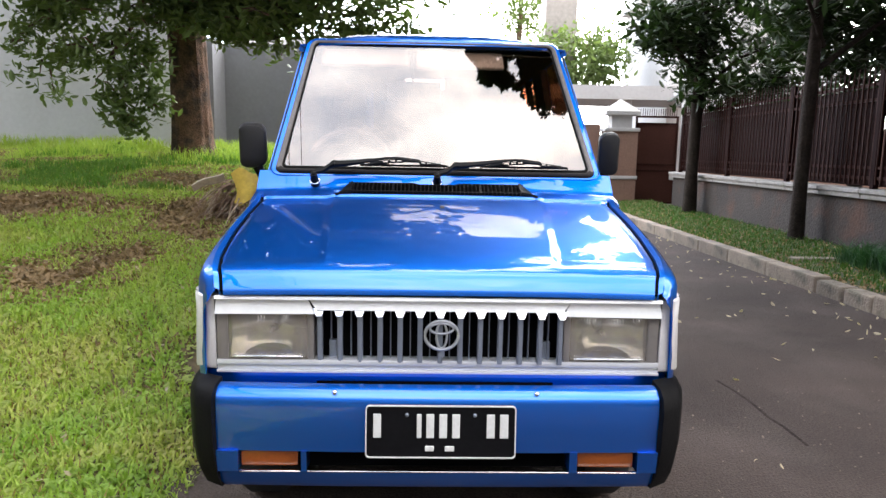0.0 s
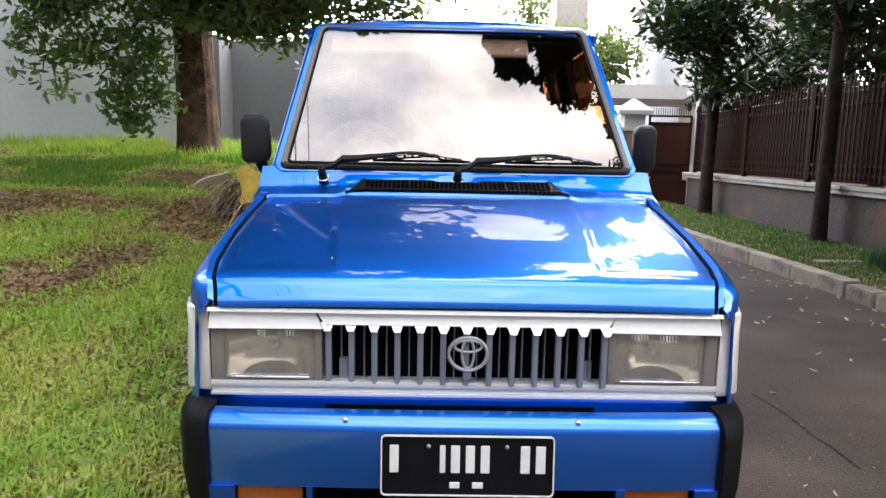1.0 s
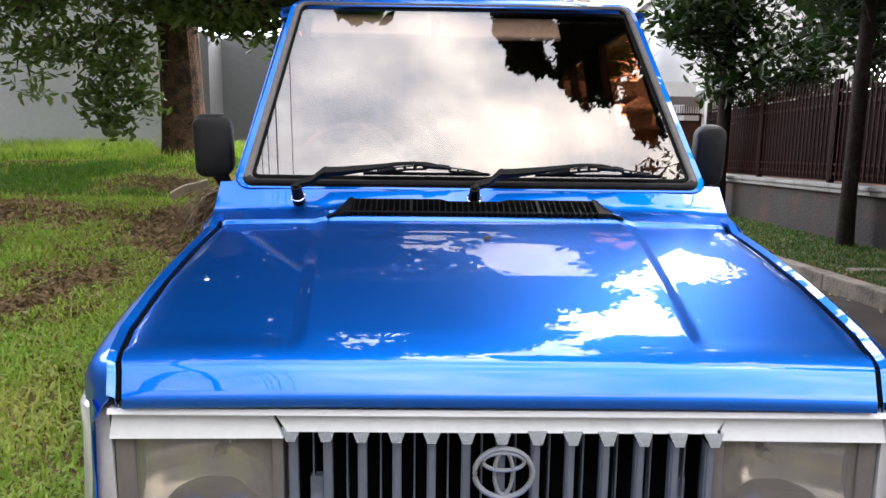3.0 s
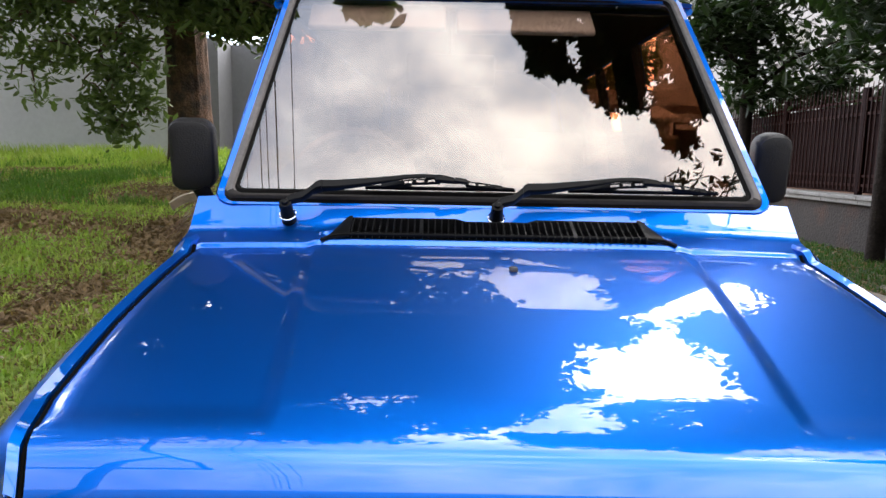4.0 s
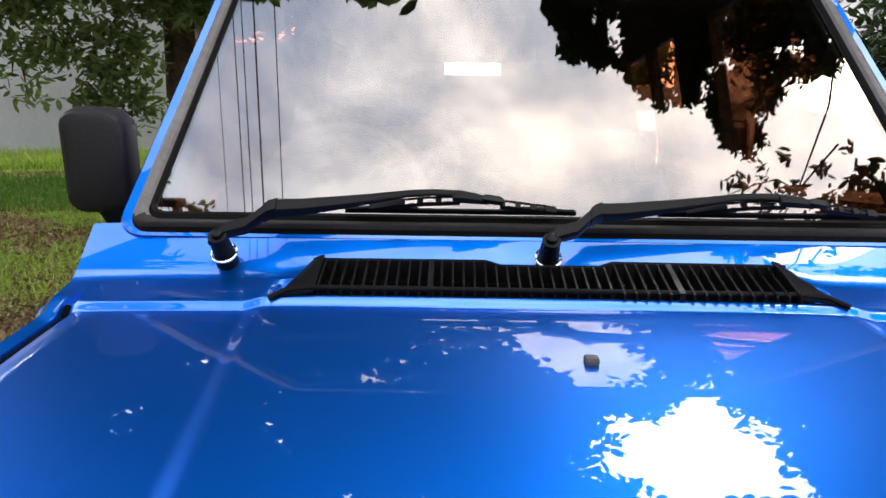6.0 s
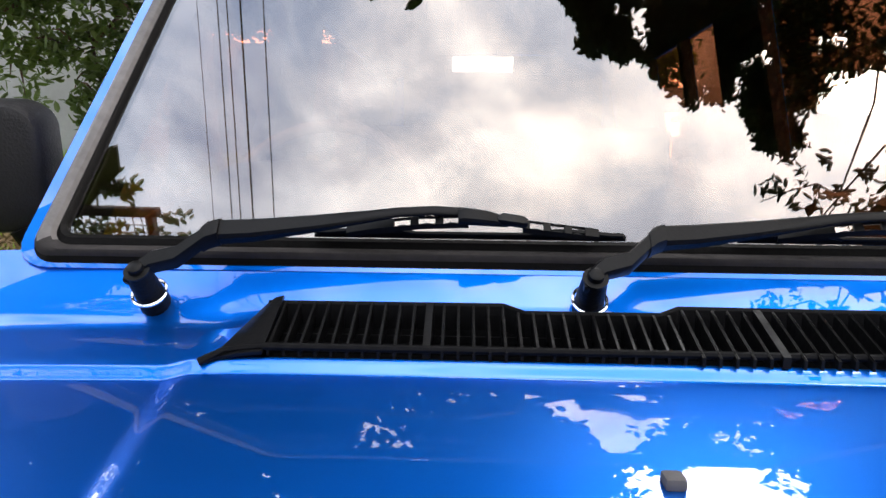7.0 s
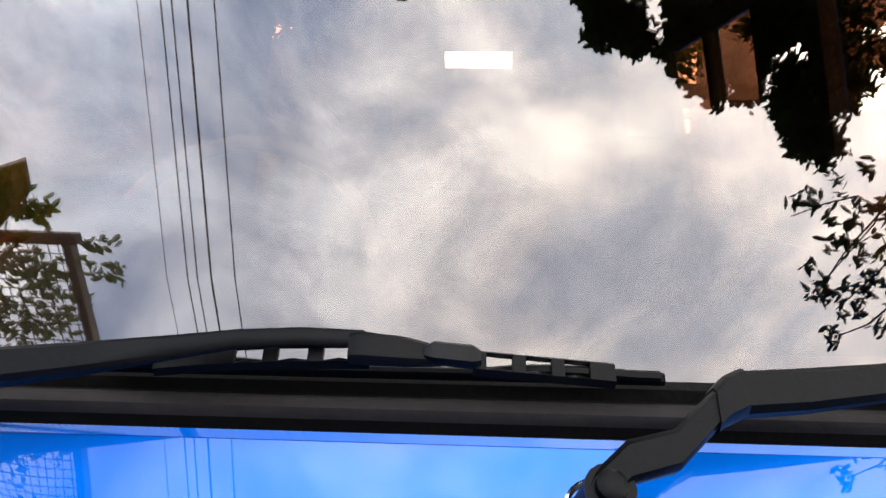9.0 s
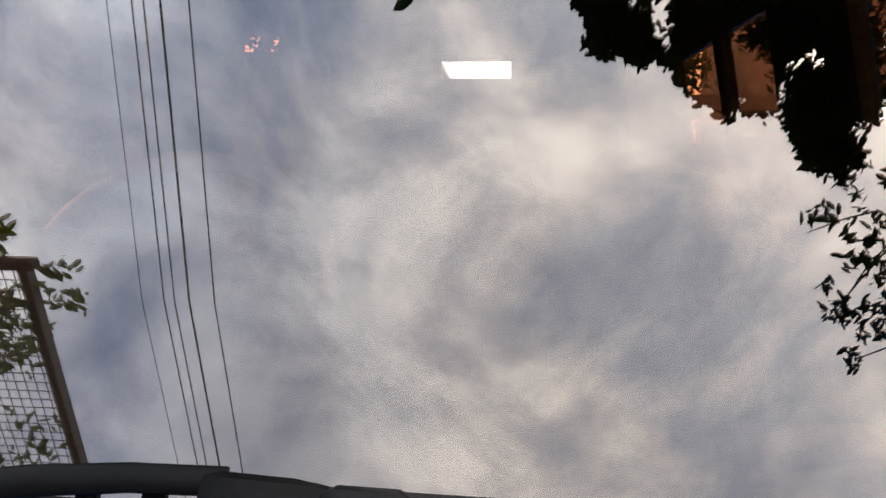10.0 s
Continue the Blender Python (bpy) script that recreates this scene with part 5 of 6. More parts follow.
def build_windscreen():
    bm = bmesh.new()
    prism(bm, ws_loop(0.006, 0.0), WS_OUT * -0.005)
    glass = part("windscreen", bm, WINDSHIELD, CAR, "large flat windscreen mirroring the cloudy sky", False)
    glass.visible_shadow = False
    # rubber seal: a dark inner lip, a satin bulge on the sides and head, two dark ridges along the foot
    bm = bmesh.new()
    surface(bm, [ws_loop(-0.002, -0.002, r=0.02), ws_loop(-0.001, 0.005, r=0.02), ws_loop(0.003, 0.009, 0.006, 0.002, 0.022), ws_loop(0.006, 0.006, 0.014, 0.004, 0.024), ws_loop(0.009, 0.008, 0.018, 0.005, 0.026), ws_loop(0.021, 0.010, 0.032, 0.012, 0.03), ws_loop(0.026, 0.005, 0.039, 0.015, 0.033), ws_loop(0.028, -0.006, 0.041, 0.017, 0.034)], closed=True)
    seal = part("windscreen_seal", bm, RUBBER, CAR, "black rubber windscreen seal")
    bm = bmesh.new()
    surface(bm, [ws_loop(0.0045, 0.0085, 0.016, 0.002, 0.025), ws_loop(0.008, 0.0140, 0.020, 0.005, 0.027), ws_loop(0.015, 0.0160, 0.026, 0.009, 0.028), ws_loop(0.0215, 0.0140, 0.030, 0.0125, 0.03), ws_loop(0.0262, 0.0085, 0.033, 0.0150, 0.031)], closed=True)
    foot = bm.copy()
    for m, side in ((bm, 1), (foot, -1)):
        for f in [f for f in m.faces if (f.calc_center_median().z - 1.325) * side < 0]:
            m.faces.remove(f)
    part("seal_trim", bm, SEAL_TRIM, seal, "dusty grey seal insert")
    part("lower_seal_trim", foot, SEAL_LOW, seal, "dull dark seal insert")
    bm = bmesh.new()
    surface(bm, [ws_loop(0.025, -0.008, 0.034, 0.013, 0.032), ws_loop(0.0275, 0.004, 0.038, 0.016, 0.034), ws_loop(0.044, 0.003, 0.045, 0.034, 0.045), ws_loop(0.050, -0.004, 0.046, 0.044, 0.05), ws_loop(0.054, -0.02, 0.048, 0.050, 0.052), ws_loop(0.060, -0.055, 0.05, 0.056, 0.055)], closed=True)
    part("windscreen_frame", bm, PAINT, CAR, "blue windscreen pillars and header")
    bm = bmesh.new()
    surface(bm, [ws_loop(-0.001, -0.01), ws_loop(0.03, -0.05), ws_loop(0.045, -0.075)], closed=True)
    part("inner_frame", bm, DASH, CAR)


build_windscreen()


def cowl_z(u, y):
    """The cowl: a flat shelf and a steep face at its sides, a raised middle behind the air intake."""
    mid = float(np.interp(y, [0.69, 0.784, 0.788, 0.797, 0.806, 0.815, 0.853, 0.872], [1.188, 1.205, 1.2385, 1.2435, 1.2465, 1.2525, 1.2945, 1.3155]))
    shelf = float(np.interp(y, [0.69, 0.703, 0.712, 0.760, 0.790, 0.800, 0.810, 0.820, 0.853, 0.872], [1.186, 1.199, 1.206, 1.2215, 1.2310, 1.2365, 1.2455, 1.2575, 1.2945, 1.3155]))
    k = smooth(0.355, 0.435, abs(u) + 0.55 * max(0, y - 0.785))
    return mid + (shelf - mid) * k - 0.010 * (abs(u) / 0.75) ** 4


def build_cowl():
    us = np.unique(np.round(np.concatenate([np.linspace(-0.75, 0.75, 41), np.linspace(0.345, 0.45, 12), -np.linspace(0.345, 0.45, 12)]), 4))
    ys = [0.69, 0.696, 0.703, 0.712, 0.735, 0.76, 0.784, 0.788, 0.792, 0.797, 0.803, 0.808, 0.812, 0.816, 0.820, 0.826, 0.837, 0.848, 0.86, 0.872]
    part("cowl", surface(bmesh.new(), [[(u, y, cowl_z(u, y)) for u in us] for y in ys]), PAINT, CAR, "blue cowl panel below the windscreen")
    # air intake with upright fins, standing level with the bonnet's rear edge
    bm = bmesh.new()
    tray = [Vector((-0.400, 0.706, 1.204)), Vector((0.404, 0.706, 1.204)), Vector((0.364, 0.788, 1.236)), Vector((-0.362, 0.788, 1.236))]
    prism(bm, tray, (0, 0, -0.012))
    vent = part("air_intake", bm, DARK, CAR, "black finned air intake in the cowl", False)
    lip = [(-0.408, 0.692, 1.221), (-0.385, 0.706, 1.2305), (-0.35, 0.709, 1.234), (0.35, 0.709, 1.234), (0.389, 0.706, 1.2305), (0.412, 0.692, 1.221)]
    part("intake_rim", tube(bmesh.new(), lip, 0.0042, 8), BLACK, vent)
    for sx, x1 in ((-1, 0.402), (1, 0.406)):
        bm = bmesh.new()
        rows = []
        for f in np.linspace(0, 1, 7):
            y, z = 0.698 + 0.092 * f, 1.2265 + 0.040 * f
            out = x1 - (x1 - 0.366) * f
            rows.append([(sx * 0.346, y + 0.004, z + 0.004), (sx * (0.346 + (out - 0.346) * 0.45), y + 0.002, z + 0.002), (sx * (out - 0.004), y, z - 0.003), (sx * (out + 0.006), y - 0.002, z - 0.014)])
        part("intake_end", surface(bm, rows, 0.004), FIN, vent, "glossy black tapered end of the intake")
    bm = bmesh.new()
    # rear lip, drawn forward in a notch before the wiper's spindle
    edge = [(-0.362, 0.786, 1.2655), (-0.095, 0.786, 1.2665), (-0.072, 0.772, 1.2615), (0.076, 0.772, 1.2615), (0.099, 0.786, 1.2665), (0.364, 0.786, 1.2655)]
    surface(bm, [[(x, y + 0.001, 1.222) for x, y, z in edge], [(x, y, z - 0.003) for x, y, z in edge], [(x, y + 0.0012, z) for x, y, z in edge], [(x, y + 0.0045, z) for x, y, z in edge], [(x, y + 0.006, z - 0.004) for x, y, z in edge], [(x, y + 0.006, 1.236) for x, y, z in edge]])
    part("intake_back", bm, BLACK, vent, smooth=False)
    fin = bmesh.new()
    prism(fin, [(-0.0014, 0.709, 1.224), (-0.0014, 0.786, 1.238), (-0.0014, 0.787, 1.2660), (-0.0014, 0.709, 1.2350)], (0.0028, 0, 0))
    bmesh.ops.bevel(fin, geom=[e for e in fin.edges if min(v.co.z for v in e.verts) > 1.23 and abs(e.verts[0].co.y - e.verts[1].co.y) > 0.05], offset=0.0012, segments=2, affect="EDGES")
    me = link_mesh("fin", fin, FIN, True)
    short = bmesh.new()
    prism(short, [(-0.0014, 0.709, 1.224), (-0.0014, 0.772, 1.232), (-0.0014, 0.773, 1.2605), (-0.0014, 0.709, 1.2350)], (0.0028, 0, 0))
    short = link_mesh("short_fin", short, FIN)
    wide = bmesh.new()
    prism(wide, [(-0.004, 0.709, 1.224), (-0.004, 0.786, 1.238), (-0.004, 0.787, 1.2663), (-0.004, 0.709, 1.2355)], (0.008, 0, 0))
    wide = link_mesh("fin_divider", wide, FIN)
    for k in range(43):
        ob = new("fin", wide if k in (10, 32) else short if abs(-0.3415 + 0.01635 * k - 0.002) < 0.085 else me)
        ob.parent, ob.location = vent, (-0.3415 + 0.01635 * k, 0, 0)
    # cross slats in the dark below the fins
    for j in range(3):
        part("cross_slat", boxes((-0.345, 0.345, 0.722 + 0.02 * j, 0.726 + 0.02 * j, 1.21 + 0.008 * j, 1.218 + 0.008 * j)), BLACK, vent, smooth=False)


build_cowl()


def build_wiper(px):
    at = lambda x, y, z: Vector((px + x, y, z))
    foot, axis = at(0, 0.806, 1.2665), Vector((0.0, -0.69, 0.724))
    bm = bmesh.new()
    tube(bm, [foot - axis * 0.022, foot + axis * 0.006, foot + axis * 0.030, foot + axis * 0.046], [0.0185, 0.0165, 0.0150, 0.0135], 16)
    wiper = part("wiper", bm, RUBBER, CAR, "black wiper resting at the foot of the windscreen")
    across, over = Vector((1, 0, 0)), Vector((0, 0.724, 0.69))
    ring = lambda c, r, n=24: [c + across * (r * math.cos(2 * math.pi * k / n)) + over * (r * math.sin(2 * math.pi * k / n)) for k in range(n + 1)]
    part("collar", tube(bmesh.new(), ring(foot + axis * 0.004, 0.0195), 0.0020, 6, False), CHROME, wiper, "bright chrome collar")
    bm = bmesh.new()
    tube(bm, [foot + axis * 0.044, foot + axis * 0.0465, foot + axis * 0.047, foot + axis * 0.0535, foot + axis * 0.055], [0.0145, 0.0145, 0.009, 0.0085, 0.006], 16)
    part("cap_nut", bm, WIPER, wiper, "dark capped nut")
    # arm head, hinge and long tapering arm
    head = foot + axis * 0.040
    def limb(stops):
        rings = []
        for p, w, h in stops:
            rings.append([p + WS_UP * (w * a) + WS_OUT * (h * b) for a, b in ((-1, -0.8), (-1, 0.5), (-0.7, 1), (0.7, 1), (1, 0.5), (1, -0.8))])
        return loft(bmesh.new(), rings)
    part("arm_head", limb([(head + Vector((-0.013, -0.004, -0.004)), 0.006, 0.005), (head + Vector((-0.008, -0.001, -0.001)), 0.0115, 0.007), (head + Vector((0.012, 0.010, 0.013)), 0.0120, 0.009), (at(0.040, 0.793, 1.3145), 0.0115, 0.010), (at(0.066, 0.807, 1.335), 0.0110, 0.0095)]), WIPER, wiper)
    part("hinge", limb([(at(0.064, 0.806, 1.333), 0.0128, 0.0115), (at(0.071, 0.810, 1.338), 0.0138, 0.0125), (at(0.083, 0.815, 1.3415), 0.0138, 0.0125)]), WIPER, wiper)
    part("arm", limb([(at(0.082, 0.815, 1.341), 0.0130, 0.0095), (at(0.12, 0.8185, 1.343), 0.0125, 0.0085), (at(0.19, 0.822, 1.351), 0.0100, 0.006), (at(0.25, 0.8235, 1.3595), 0.0075, 0.0035), (at(0.29, 0.824, 1.3655), 0.0060, 0.0026), (at(0.33, 0.824, 1.3680), 0.0056, 0.0024), (at(0.368, 0.826, 1.3665), 0.0056, 0.0024)]), WIPER, wiper)
    rise = lambda x: float(np.interp(x, [0.184, 0.215, 0.26, 0.313, 0.37, 0.438, 0.50, 0.525, 0.562], [0.006, 0.016, 0.030, 0.041, 0.046, 0.036, 0.023, 0.018, 0.006]))
    base = lambda x, n, w=0.0: Vector((px + x, 0.862, 1.3325)) + WS_OUT * n + WS_UP * w
    part("blade_rubber", tube(bmesh.new(), [base(x, 0.004) for x in np.linspace(0.184, 0.562, 16)], 0.0044, 6), RUBBER, wiper, "thin rubber blade")
    part("blade_spine", tube(bmesh.new(), [base(x, 0.0095) for x in np.linspace(0.188, 0.558, 14)], 0.0028, 6), WIPER, wiper)
    for x0, x1 in ((0.188, 0.305), (0.445, 0.558)):
        part("yoke", tube(bmesh.new(), [base(x, 0.010 + 0.55 * (rise(x) - 0.010) * math.sin(math.pi * (x - x0) / (x1 - x0))) for x in np.linspace(x0, x1, 8)], 0.0036, 6), WIPER, wiper)
    # slotted halves of the main bridge, so that light shows through
    for x0, x1 in ((0.225, 0.372), (0.436, 0.528)):
        bm = bmesh.new()
        cells = 15 if x0 < 0.4 else 11
        net = []
        for k in range(cells + 1):
            x = x0 + (x1 - x0) * k / cells
            net.append([bm.verts.new(base(x, rise(x) - 0.006 * (abs(w) > 0.007), w)) for w in (-0.0095, -0.0062, 0.0050, 0.0078)])
        for k in range(cells):
            slot = (6 <= k <= 13 and k % 3 != 2) if x0 < 0.4 else (1 <= k <= 8 and k % 3 != 0)
            for i in range(3):
                if i != 1 or not slot:
                    bm.faces.new((net[k][i], net[k][i + 1], net[k + 1][i + 1], net[k + 1][i]))
        bmesh.ops.recalc_face_normals(bm, faces=bm.faces[:])
        bmesh.ops.solidify(bm, geom=bm.faces[:], thickness=0.003)
        part("bridge", bm, WIPER, wiper, smooth=False)
    part("clip", limb([(base(0.360, 0.050), 0.0085, 0.005), (base(0.368, 0.052), 0.0095, 0.006), (base(0.395, 0.047), 0.0085, 0.0055), (base(0.418, 0.039), 0.0055, 0.004)]), WIPER, wiper)
    part("clip_tab", limb([(base(0.406, 0.045), 0.004, 0.004), (base(0.412, 0.046), 0.0068, 0.005), (base(0.436, 0.040), 0.0068, 0.005), (base(0.441, 0.038), 0.004, 0.004)]), FIN, wiper, "glossy black release tab")


for px in (-0.5075, 0.004):
    build_wiper(px)


def build_mirror(s, x, y, z, wide=0.118):
    bm = bmesh.new()
    lean = Matrix.Translation((s * x, y, z)) @ pose(0, 0, 0, 10, 0, -s * 8)
    rings = []
    for d, k in ((0.0, 0.80), (0.006, 0.93), (0.018, 0.985), (0.04, 1.0), (0.07, 0.99), (0.085, 0.95)):
        rings.append([lean @ Vector((u * k + s * 0.008 * (v / 0.1) ** 2, d - 0.045, v * k)) for u, v in rounded(wide, 0.196, 0.036, 6)])
    mirror = part("door_mirror", loft(bm, rings), MIRROR_BLACK, CAR, "black plastic door mirror")
    bm = bmesh.new()
    prism(bm, [lean @ Vector((u, 0.0415, v)) for u, v in rounded(wide - 0.018, 0.178, 0.03, 5)], lean.to_3x3() @ Vector((0, 0.003, 0)))
    part("mirror_glass", bm, CHROME, mirror)
    part("mirror_arm", tube(bmesh.new(), [(s * (x - 0.015), y - 0.01, z - 0.09), (s * (x - 0.03), y, z - 0.125), (s * 0.75, y + 0.03, z - 0.15)], [0.024, 0.022, 0.024], 10), BLACK, mirror)


build_mirror(-1, 0.812, 1.035, 1.412)
build_mirror(1, 0.796, 1.09, 1.402, 0.092)


def build_cabin():
    for s in (-1, 1):
        bm = bmesh.new()
        rows = []
        for y in (0.86, 1.3, 1.9, 2.6, 3.3, 3.95):
            arch = 0.34 + math.sqrt(max(0, 0.42 ** 2 - (y - 3.2) ** 2)) if abs(y - 3.2) < 0.42 else 0.4
            rows.append([(s * 0.70, y, 1.27), (s * 0.742, y, 1.262), (s * 0.762, y, 1.2), (s * 0.77, y, 0.95), (s * 0.768, y, 0.7), (s * 0.755, y, max(0.4, arch))])
        part("side_panel", surface(bm, rows, 0.02), PAINT, CAR)
        # pillars beside the side windows
        for y0, y1, t0, t1 in ((0.93, 1.02, 1.33, 1.40), (1.86, 2.22, 1.87, 2.20), (2.56, 2.595, 2.55, 2.585), (3.04, 3.13, 3.03, 3.12), (3.78, 3.93, 3.76, 3.9)):
            bm = bmesh.new()
            prism(bm, [(s * 0.742, y0, 1.26), (s * 0.742, y1, 1.26), (s * 0.632, t1, 1.87), (s * 0.632, t0, 1.87)], (-s * 0.004, 0, 0))
            post = part("pillar", bm, PAINT, CAR, smooth=False)
            bm = bmesh.new()
            prism(bm, [(s * 0.7375, y0 - 0.004, 1.26), (s * 0.7375, y1 + 0.004, 1.26), (s * 0.6275, t1 + 0.004, 1.87), (s * 0.6275, t0 - 0.004, 1.87)], (-s * 0.035, 0, 0))
            part("pillar_trim", bm, DASH, post, "dark inner trim", False)
        for y0, y1, t0, t1 in ((1.02, 1.86, 1.40, 1.87), (2.22, 2.56, 2.20, 2.55), (2.595, 3.04, 2.585, 3.03), (3.13, 3.78, 3.12, 3.76)):
            bm = bmesh.new()
            prism(bm, [(s * 0.730, y0, 1.26), (s * 0.730, y1, 1.26), (s * 0.622, t1, 1.86), (s * 0.622, t0, 1.86)], (-s * 0.004, 0, 0))
            pane = part("side_window", bm, SIDE_GLASS, CAR, "tinted side window", False)
            pane.visible_shadow = False
    ys = [1.285, 1.30, 1.34, 1.45, 1.8, 2.6, 3.3, 3.8, 3.93]
    zs = [1.893, 1.918, 1.936, 1.962, 2.0, 2.045, 2.06, 2.06, 2.045]
    bm = bmesh.new()
    surface(bm, [[(u * 0.632, y, z - (z - 1.878) * abs(u) ** 4) for u in np.linspace(-1, 1, 17)] for y, z in zip(ys, zs)], -0.012)
    part("roof", bm, PAINT, CAR, "blue roof panel")
    bm = bmesh.new()
    surface(bm, [[(u * 0.6, y, z - (z - 1.862) * abs(u) ** 4) for u in np.linspace(-1, 1, 9)] for y, z in ((1.31, 1.864), (1.5, 1.915), (2.0, 1.975), (2.8, 2.015), (3.89, 2.025))], 0.006)
    part("headlining", bm, LINING, CAR, "dark headlining")
    for s in (-1, 1):
        bm = bmesh.new()
        tube(bm, [(s * 0.628, 1.30, 1.872), (s * 0.636, 2.4, 1.882), (s * 0.63, 3.9, 1.872)], 0.014, 8)
        part("rain_gutter", bm, PAINT, CAR)
    # tailgate with its window
    bm = boxes((-0.75, 0.75, 3.92, 3.98, 0.45, 1.32), (-0.66, -0.53, 3.92, 3.96, 1.32, 1.93), (0.53, 0.66, 3.92, 3.96, 1.32, 1.93), (-0.66, 0.66, 3.92, 3.96, 2.012, 2.04))
    part("tailgate", bm, PAINT, CAR, smooth=False)
    pane = part("rear_window", boxes((-0.53, 0.53, 3.935, 3.94, 1.32, 2.012)), REAR_GLASS, CAR, "rear window", False)
    pane.visible_shadow = False
    # dark panel added to block the rear window's light except one slot
    bm = bmesh.new()
    prism(bm, [(-0.55, 3.90, 1.3), (0.55, 3.90, 1.3), (0.55, 3.90, 2.01), (0.06, 3.90, 2.01), (0.06, 3.90, 1.924), (-0.275, 3.90, 1.924), (-0.275, 3.90, 2.01), (-0.55, 3.90, 2.01)], (0, 0.006, 0))
    part("rear_curtain", bm, DASH, CAR, "dark panel added to leave one bright slot of the rear window", False)
    for s in (-1, 1):
        # panel added to keep light out of the rear quarter window
        bm = bmesh.new()
        prism(bm, [(s * 0.70, 3.06, 1.27), (s * 0.70, 3.90, 1.27), (s * 0.600, 3.90, 1.87), (s * 0.600, 3.06, 1.87)], (-s * 0.006, 0, 0))
        part("quarter_curtain", bm, DASH, CAR, "dark panel added to block light through the rear quarter window", False)
    for vx, half, vz in ((-0.322, 0.207, 1.834), (0.125, 0.208, 1.828)):
        bm = bmesh.new()
        box(bm, -half, half, -0.010, 0.010, -0.060, 0.060, 0.009, 3, Matrix.Translation((vx, 1.285, vz)) @ pose(0, 0, 0, -48))
        part("sun_visor", bm, BROW, CAR, "pale sun visor behind the glass")
    part("floor_pan", boxes((-0.72, 0.72, 0.72, 3.92, 0.36, 0.46)), DARK, CAR, smooth=False)
    part("bulkhead", boxes((-0.70, 0.70, 0.70, 0.76, 0.45, 1.185)), DARK, CAR, smooth=False)
    bm = bmesh.new()
    surface(bm, [[(u, y, z) for u in np.linspace(-0.66, 0.66, 9)] for y, z in ((0.88, 1.285), (0.92, 1.295), (1.10, 1.285), (1.22, 1.25), (1.26, 1.2), (1.24, 0.9))], 0.02)
    part("dashboard", bm, DASH_TOP, CAR, "grey dashboard")
    # instrument hood over the driver's dials
    bm = bmesh.new()
    crest = lambda u: float(np.interp(u, [-0.64, -0.56, -0.44, -0.33, -0.24, -0.15, -0.03, 0.02], [1.36, 1.418, 1.428, 1.418, 1.376, 1.338, 1.308, 1.285]))
    surface(bm, [[(u, y, 1.28 + (crest(u) - 1.28) * f) for u in np.linspace(-0.64, 0.02, 23)] for y, f in ((1.05, 0.0), (1.09, 0.25), (1.14, 0.6), (1.20, 0.9), (1.25, 1.0), (1.28, 0.97), (1.29, 0.8))], 0.012)
    part("instrument_hood", bm, DASH_TOP, CAR, "grey hood over the dials")
    # unseen rear-view mirror, added under the header to hide the bright rear slot
    bm = bmesh.new()
    box(bm, -0.135, 0.135, -0.012, 0.016, -0.049, 0.049, 0.014, 3, Matrix.Translation((-0.10, 1.255, 1.677)) @ pose(0, 0, 0, 6, 0, 4))
    mirror = part("rear_view_mirror", bm, BLACK, CAR, "unseen black interior mirror added to hide the rear slot")
    part("mirror_stem", tube(bmesh.new(), [(-0.10, 1.262, 1.72), (-0.10, 1.285, 1.80), (-0.10, 1.305, 1.862)], 0.007, 8), BLACK, mirror)
    # steering wheel on the driver's side
    centre, tilt = Vector((-0.43, 1.41, 1.318)), pose(0, 0, 0, 62, 0, 0).to_3x3()
    bm = bmesh.new()
    tube(bm, [centre + tilt @ Vector((0.205 * math.cos(a), 0.205 * math.sin(a), 0)) for a in np.linspace(0, 2 * math.pi, 41)], 0.014, 10, False)
    wheel = part("steering_wheel", bm, WHEEL_GREY, CAR, "glossy steering wheel, rim lightened for the sky's highlight")
    bm = bmesh.new()
    for a in (0.2, math.pi - 0.2, -math.pi / 2):
        tube(bm, [centre, centre + tilt @ Vector((0.2 * math.cos(a), 0.2 * math.sin(a), 0))], [0.03, 0.014], 8, True, 0.4)
    tube(bm, [centre, Vector((-0.42, 1.2, 1.14))], [0.05, 0.03], 12)
    part("spoke", bm, DASH, wheel)

    def seat(x, y, wide, z=0.72):
        bm = bmesh.new()
        box(bm, x - wide / 2, x + wide / 2, y, y + 0.5, z - 0.16, z + 0.06, 0.05, 3)
        st = part("seat", bm, FABRIC, CAR, "grey cloth seat")
        bm = bmesh.new()
        box(bm, -wide / 2, wide / 2, -0.06, 0.07, 0, 0.62, 0.05, 3, Matrix.Translation((x, y + 0.5, z + 0.02)) @ pose(0, 0, 0, -14))
        part("backrest", bm, FABRIC, st)
        for hx in ((x,) if wide < 0.8 else (x - 0.3, x + 0.3)):
            bm = bmesh.new()
            box(bm, -0.13, 0.13, -0.05, 0.05, 0.64, 0.82, 0.04, 3, Matrix.Translation((hx, y + 0.5, z + 0.02)) @ pose(0, 0, 0, -14))
            part("headrest", bm, FABRIC, st)

    seat(-0.36, 1.62, 0.5), seat(0.36, 1.62, 0.5), seat(0, 2.55, 1.2), seat(0, 3.2, 1.2)


build_cabin()


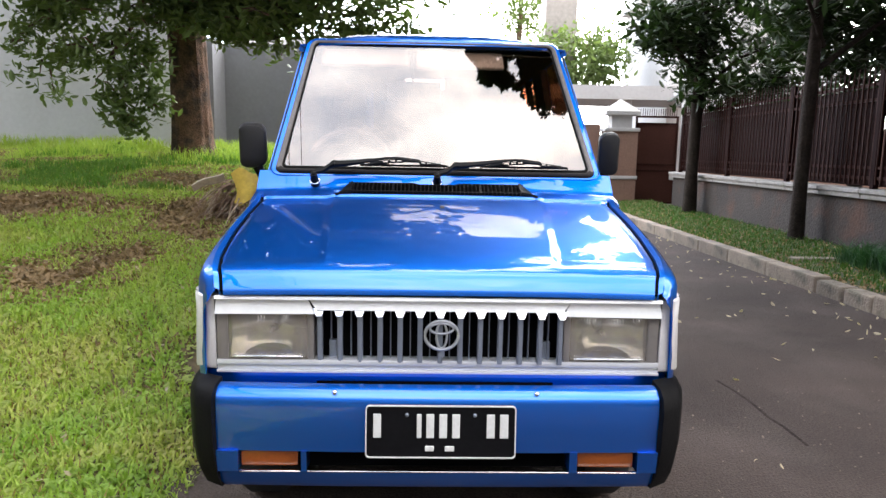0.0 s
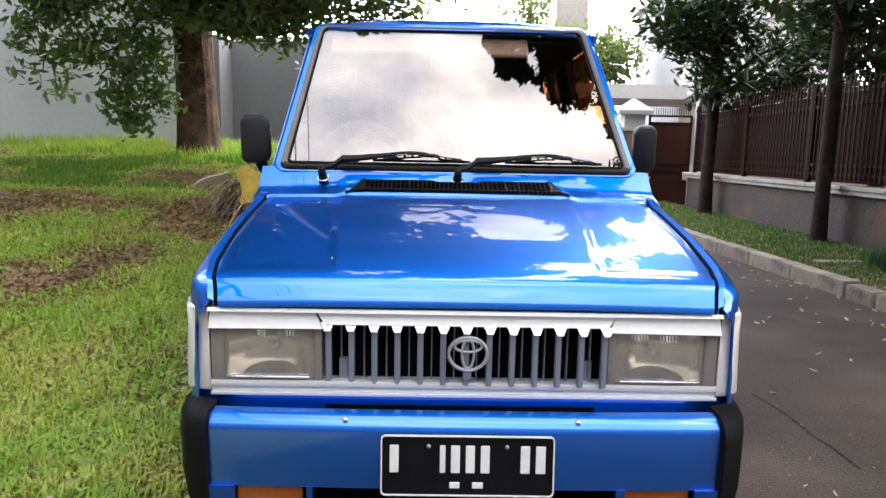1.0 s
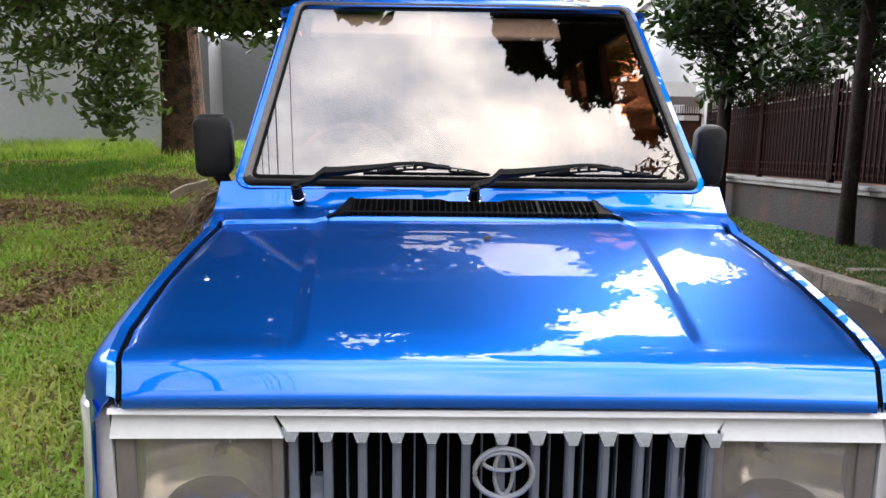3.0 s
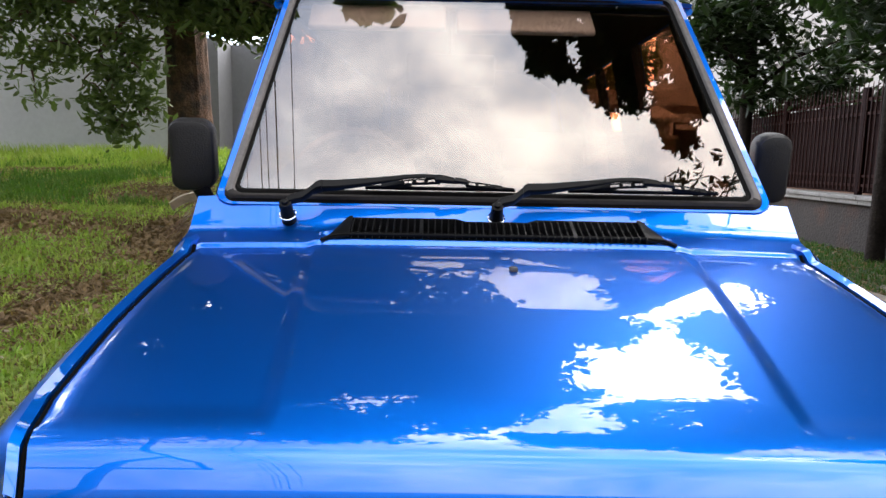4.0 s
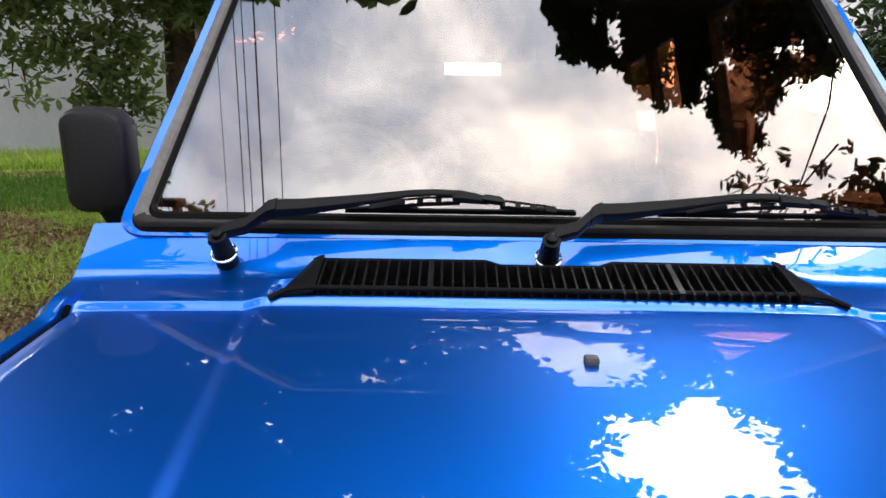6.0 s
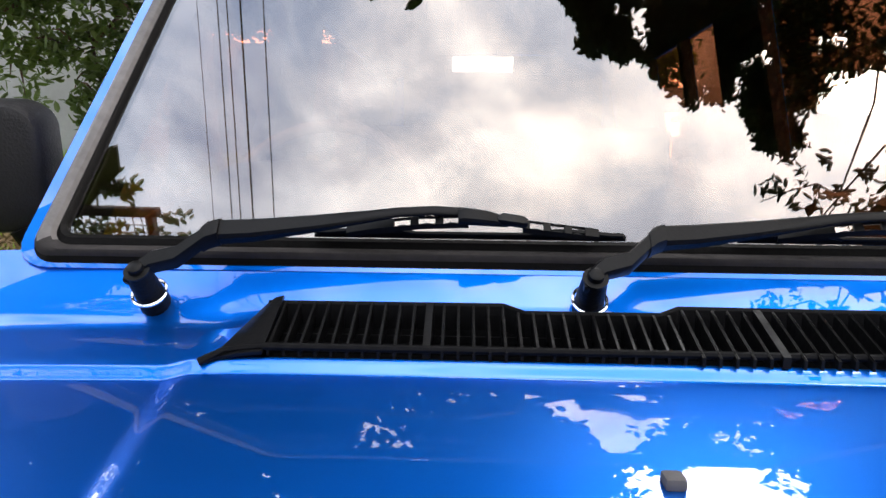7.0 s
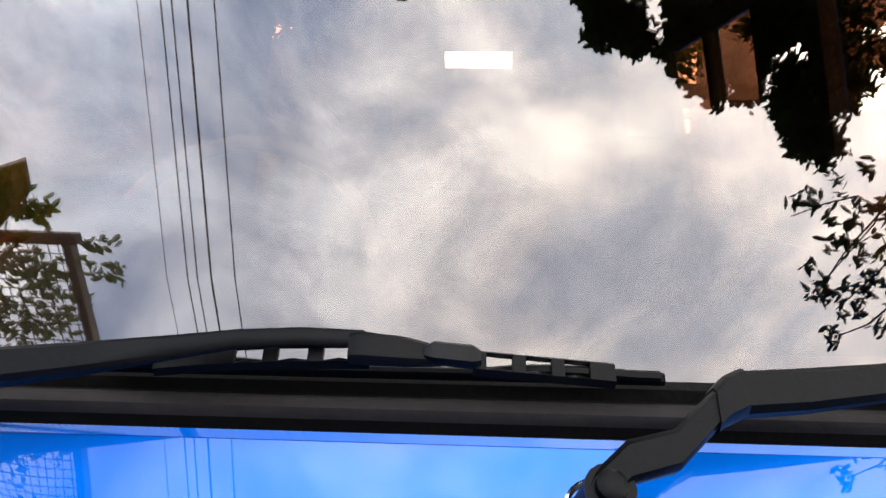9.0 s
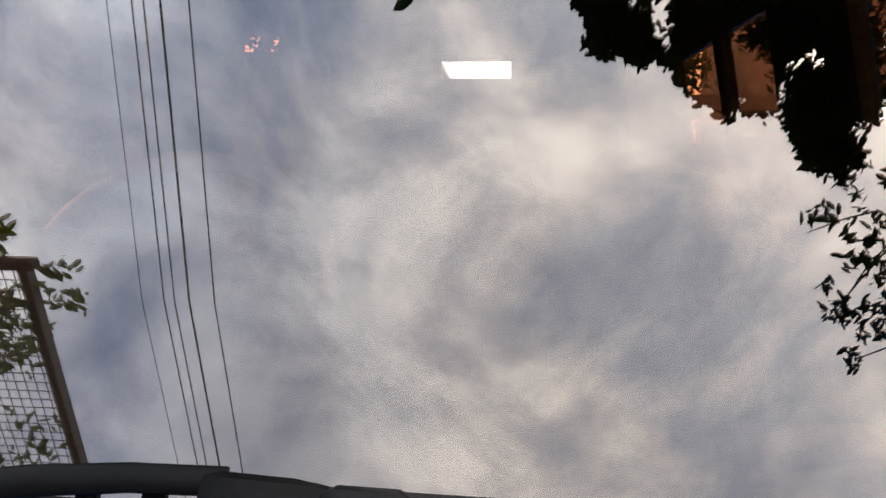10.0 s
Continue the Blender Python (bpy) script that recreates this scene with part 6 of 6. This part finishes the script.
def build_wheel(x, y):
    s = 1 if x > 0 else -1
    bm = bmesh.new()
    rings = []
    for d, r in ((-0.09, 0.22), (-0.095, 0.27), (-0.085, 0.315), (-0.06, 0.332), (0.06, 0.332), (0.085, 0.315), (0.095, 0.27), (0.09, 0.22)):
        rings.append([(x + d, y + r * math.cos(a), 0.332 + r * math.sin(a)) for a in np.linspace(0, 2 * math.pi, 36, endpoint=False)])
    wheel = part("wheel", surface(bm, rings, closed=True), TYRE, CAR, "black tyre on steel wheel")
    bm = bmesh.new()
    rings = []
    for d, r in ((-0.07, 0.22), (0.085 * s, 0.218), (0.07 * s, 0.19), (0.03 * s, 0.16), (0.05 * s, 0.09), (0.08 * s, 0.05), (0.085 * s, 0.005)):
        rings.append([(x + d, y + r * math.cos(a), 0.332 + r * math.sin(a)) for a in np.linspace(0, 2 * math.pi, 28, endpoint=False)])
    part("rim", surface(bm, rings, closed=True), RIM, wheel)


for x, y in ((-0.66, 0.66), (0.66, 0.66), (-0.66, 3.2), (0.66, 3.2)):
    build_wheel(x, y)

# the car stands a little askew to the street
for ob in CAR.children_recursive:
    if not ob.data.get("settled"):
        ob.data["settled"] = 1
        for v in ob.data.vertices:
            wy = v.co.y + ob.location.y
            v.co.y += 0.022 * (v.co.x + ob.location.x)
            v.co.x += 0.004 - 0.03 * min(wy, 1.3) - 0.028 * max(0, min(v.co.z, 1.9) - 1.45)


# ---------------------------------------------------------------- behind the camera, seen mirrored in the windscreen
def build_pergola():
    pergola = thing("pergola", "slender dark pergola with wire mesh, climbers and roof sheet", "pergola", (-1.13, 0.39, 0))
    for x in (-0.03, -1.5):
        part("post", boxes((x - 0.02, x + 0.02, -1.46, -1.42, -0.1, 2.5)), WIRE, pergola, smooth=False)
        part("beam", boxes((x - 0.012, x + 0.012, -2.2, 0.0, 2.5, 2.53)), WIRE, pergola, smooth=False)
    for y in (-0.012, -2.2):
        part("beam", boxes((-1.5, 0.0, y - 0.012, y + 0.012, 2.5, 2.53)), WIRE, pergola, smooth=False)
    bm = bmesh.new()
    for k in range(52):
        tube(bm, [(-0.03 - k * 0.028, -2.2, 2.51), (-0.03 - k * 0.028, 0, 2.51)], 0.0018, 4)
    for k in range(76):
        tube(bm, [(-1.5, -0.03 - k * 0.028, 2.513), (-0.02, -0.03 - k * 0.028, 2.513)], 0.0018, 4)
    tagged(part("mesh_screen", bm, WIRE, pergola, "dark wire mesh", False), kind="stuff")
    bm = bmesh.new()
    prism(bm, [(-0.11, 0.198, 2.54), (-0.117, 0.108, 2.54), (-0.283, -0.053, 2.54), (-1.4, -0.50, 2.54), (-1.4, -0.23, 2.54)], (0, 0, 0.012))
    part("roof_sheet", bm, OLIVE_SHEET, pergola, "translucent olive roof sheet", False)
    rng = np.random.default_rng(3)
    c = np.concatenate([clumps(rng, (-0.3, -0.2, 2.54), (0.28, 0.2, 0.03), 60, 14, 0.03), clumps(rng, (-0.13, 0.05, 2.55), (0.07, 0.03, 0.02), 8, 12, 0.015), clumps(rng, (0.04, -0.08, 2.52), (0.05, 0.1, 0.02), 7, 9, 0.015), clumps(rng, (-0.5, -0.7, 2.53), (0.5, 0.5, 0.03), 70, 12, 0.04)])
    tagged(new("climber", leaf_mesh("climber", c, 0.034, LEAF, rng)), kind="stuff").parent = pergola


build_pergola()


def build_wires():
    for x, r in ((-1.16, 0.0014), (-1.085, 0.0024), (-1.05, 0.0024), (-1.0, 0.0036), (-0.915, 0.0024)):
        pts = [(x, y, 3.0 + 0.3 * max(0.0, y - 0.5) + 0.02 * max(0.0, -y)) for y in np.concatenate([np.linspace(-25.5, 0, 14), np.linspace(1, 30, 16)])]
        tagged(part("overhead_cable", tube(bmesh.new(), pts, r, 5), WIRE, None, "thin black overhead cable along the street"), category="cable", group="overhead cables")


build_wires()
# unseen walls, added dark to cut low sky light on the car's front
tagged(part("wall_south", boxes((-12.2, 16, -11.3, -11, -0.1, 8.2)), PLASTER_DARK, None, "unseen plain dark wall added to block low sky light from the street's end", False), category="wall", kind="structure")
tagged(part("wall_west", boxes((-12.5, -12.2, -11.3, 11.6, -0.1, 7.0)), PLASTER_DARK, None, "unseen tall dark wall added to block low sky light from the left", False), category="wall", kind="structure")
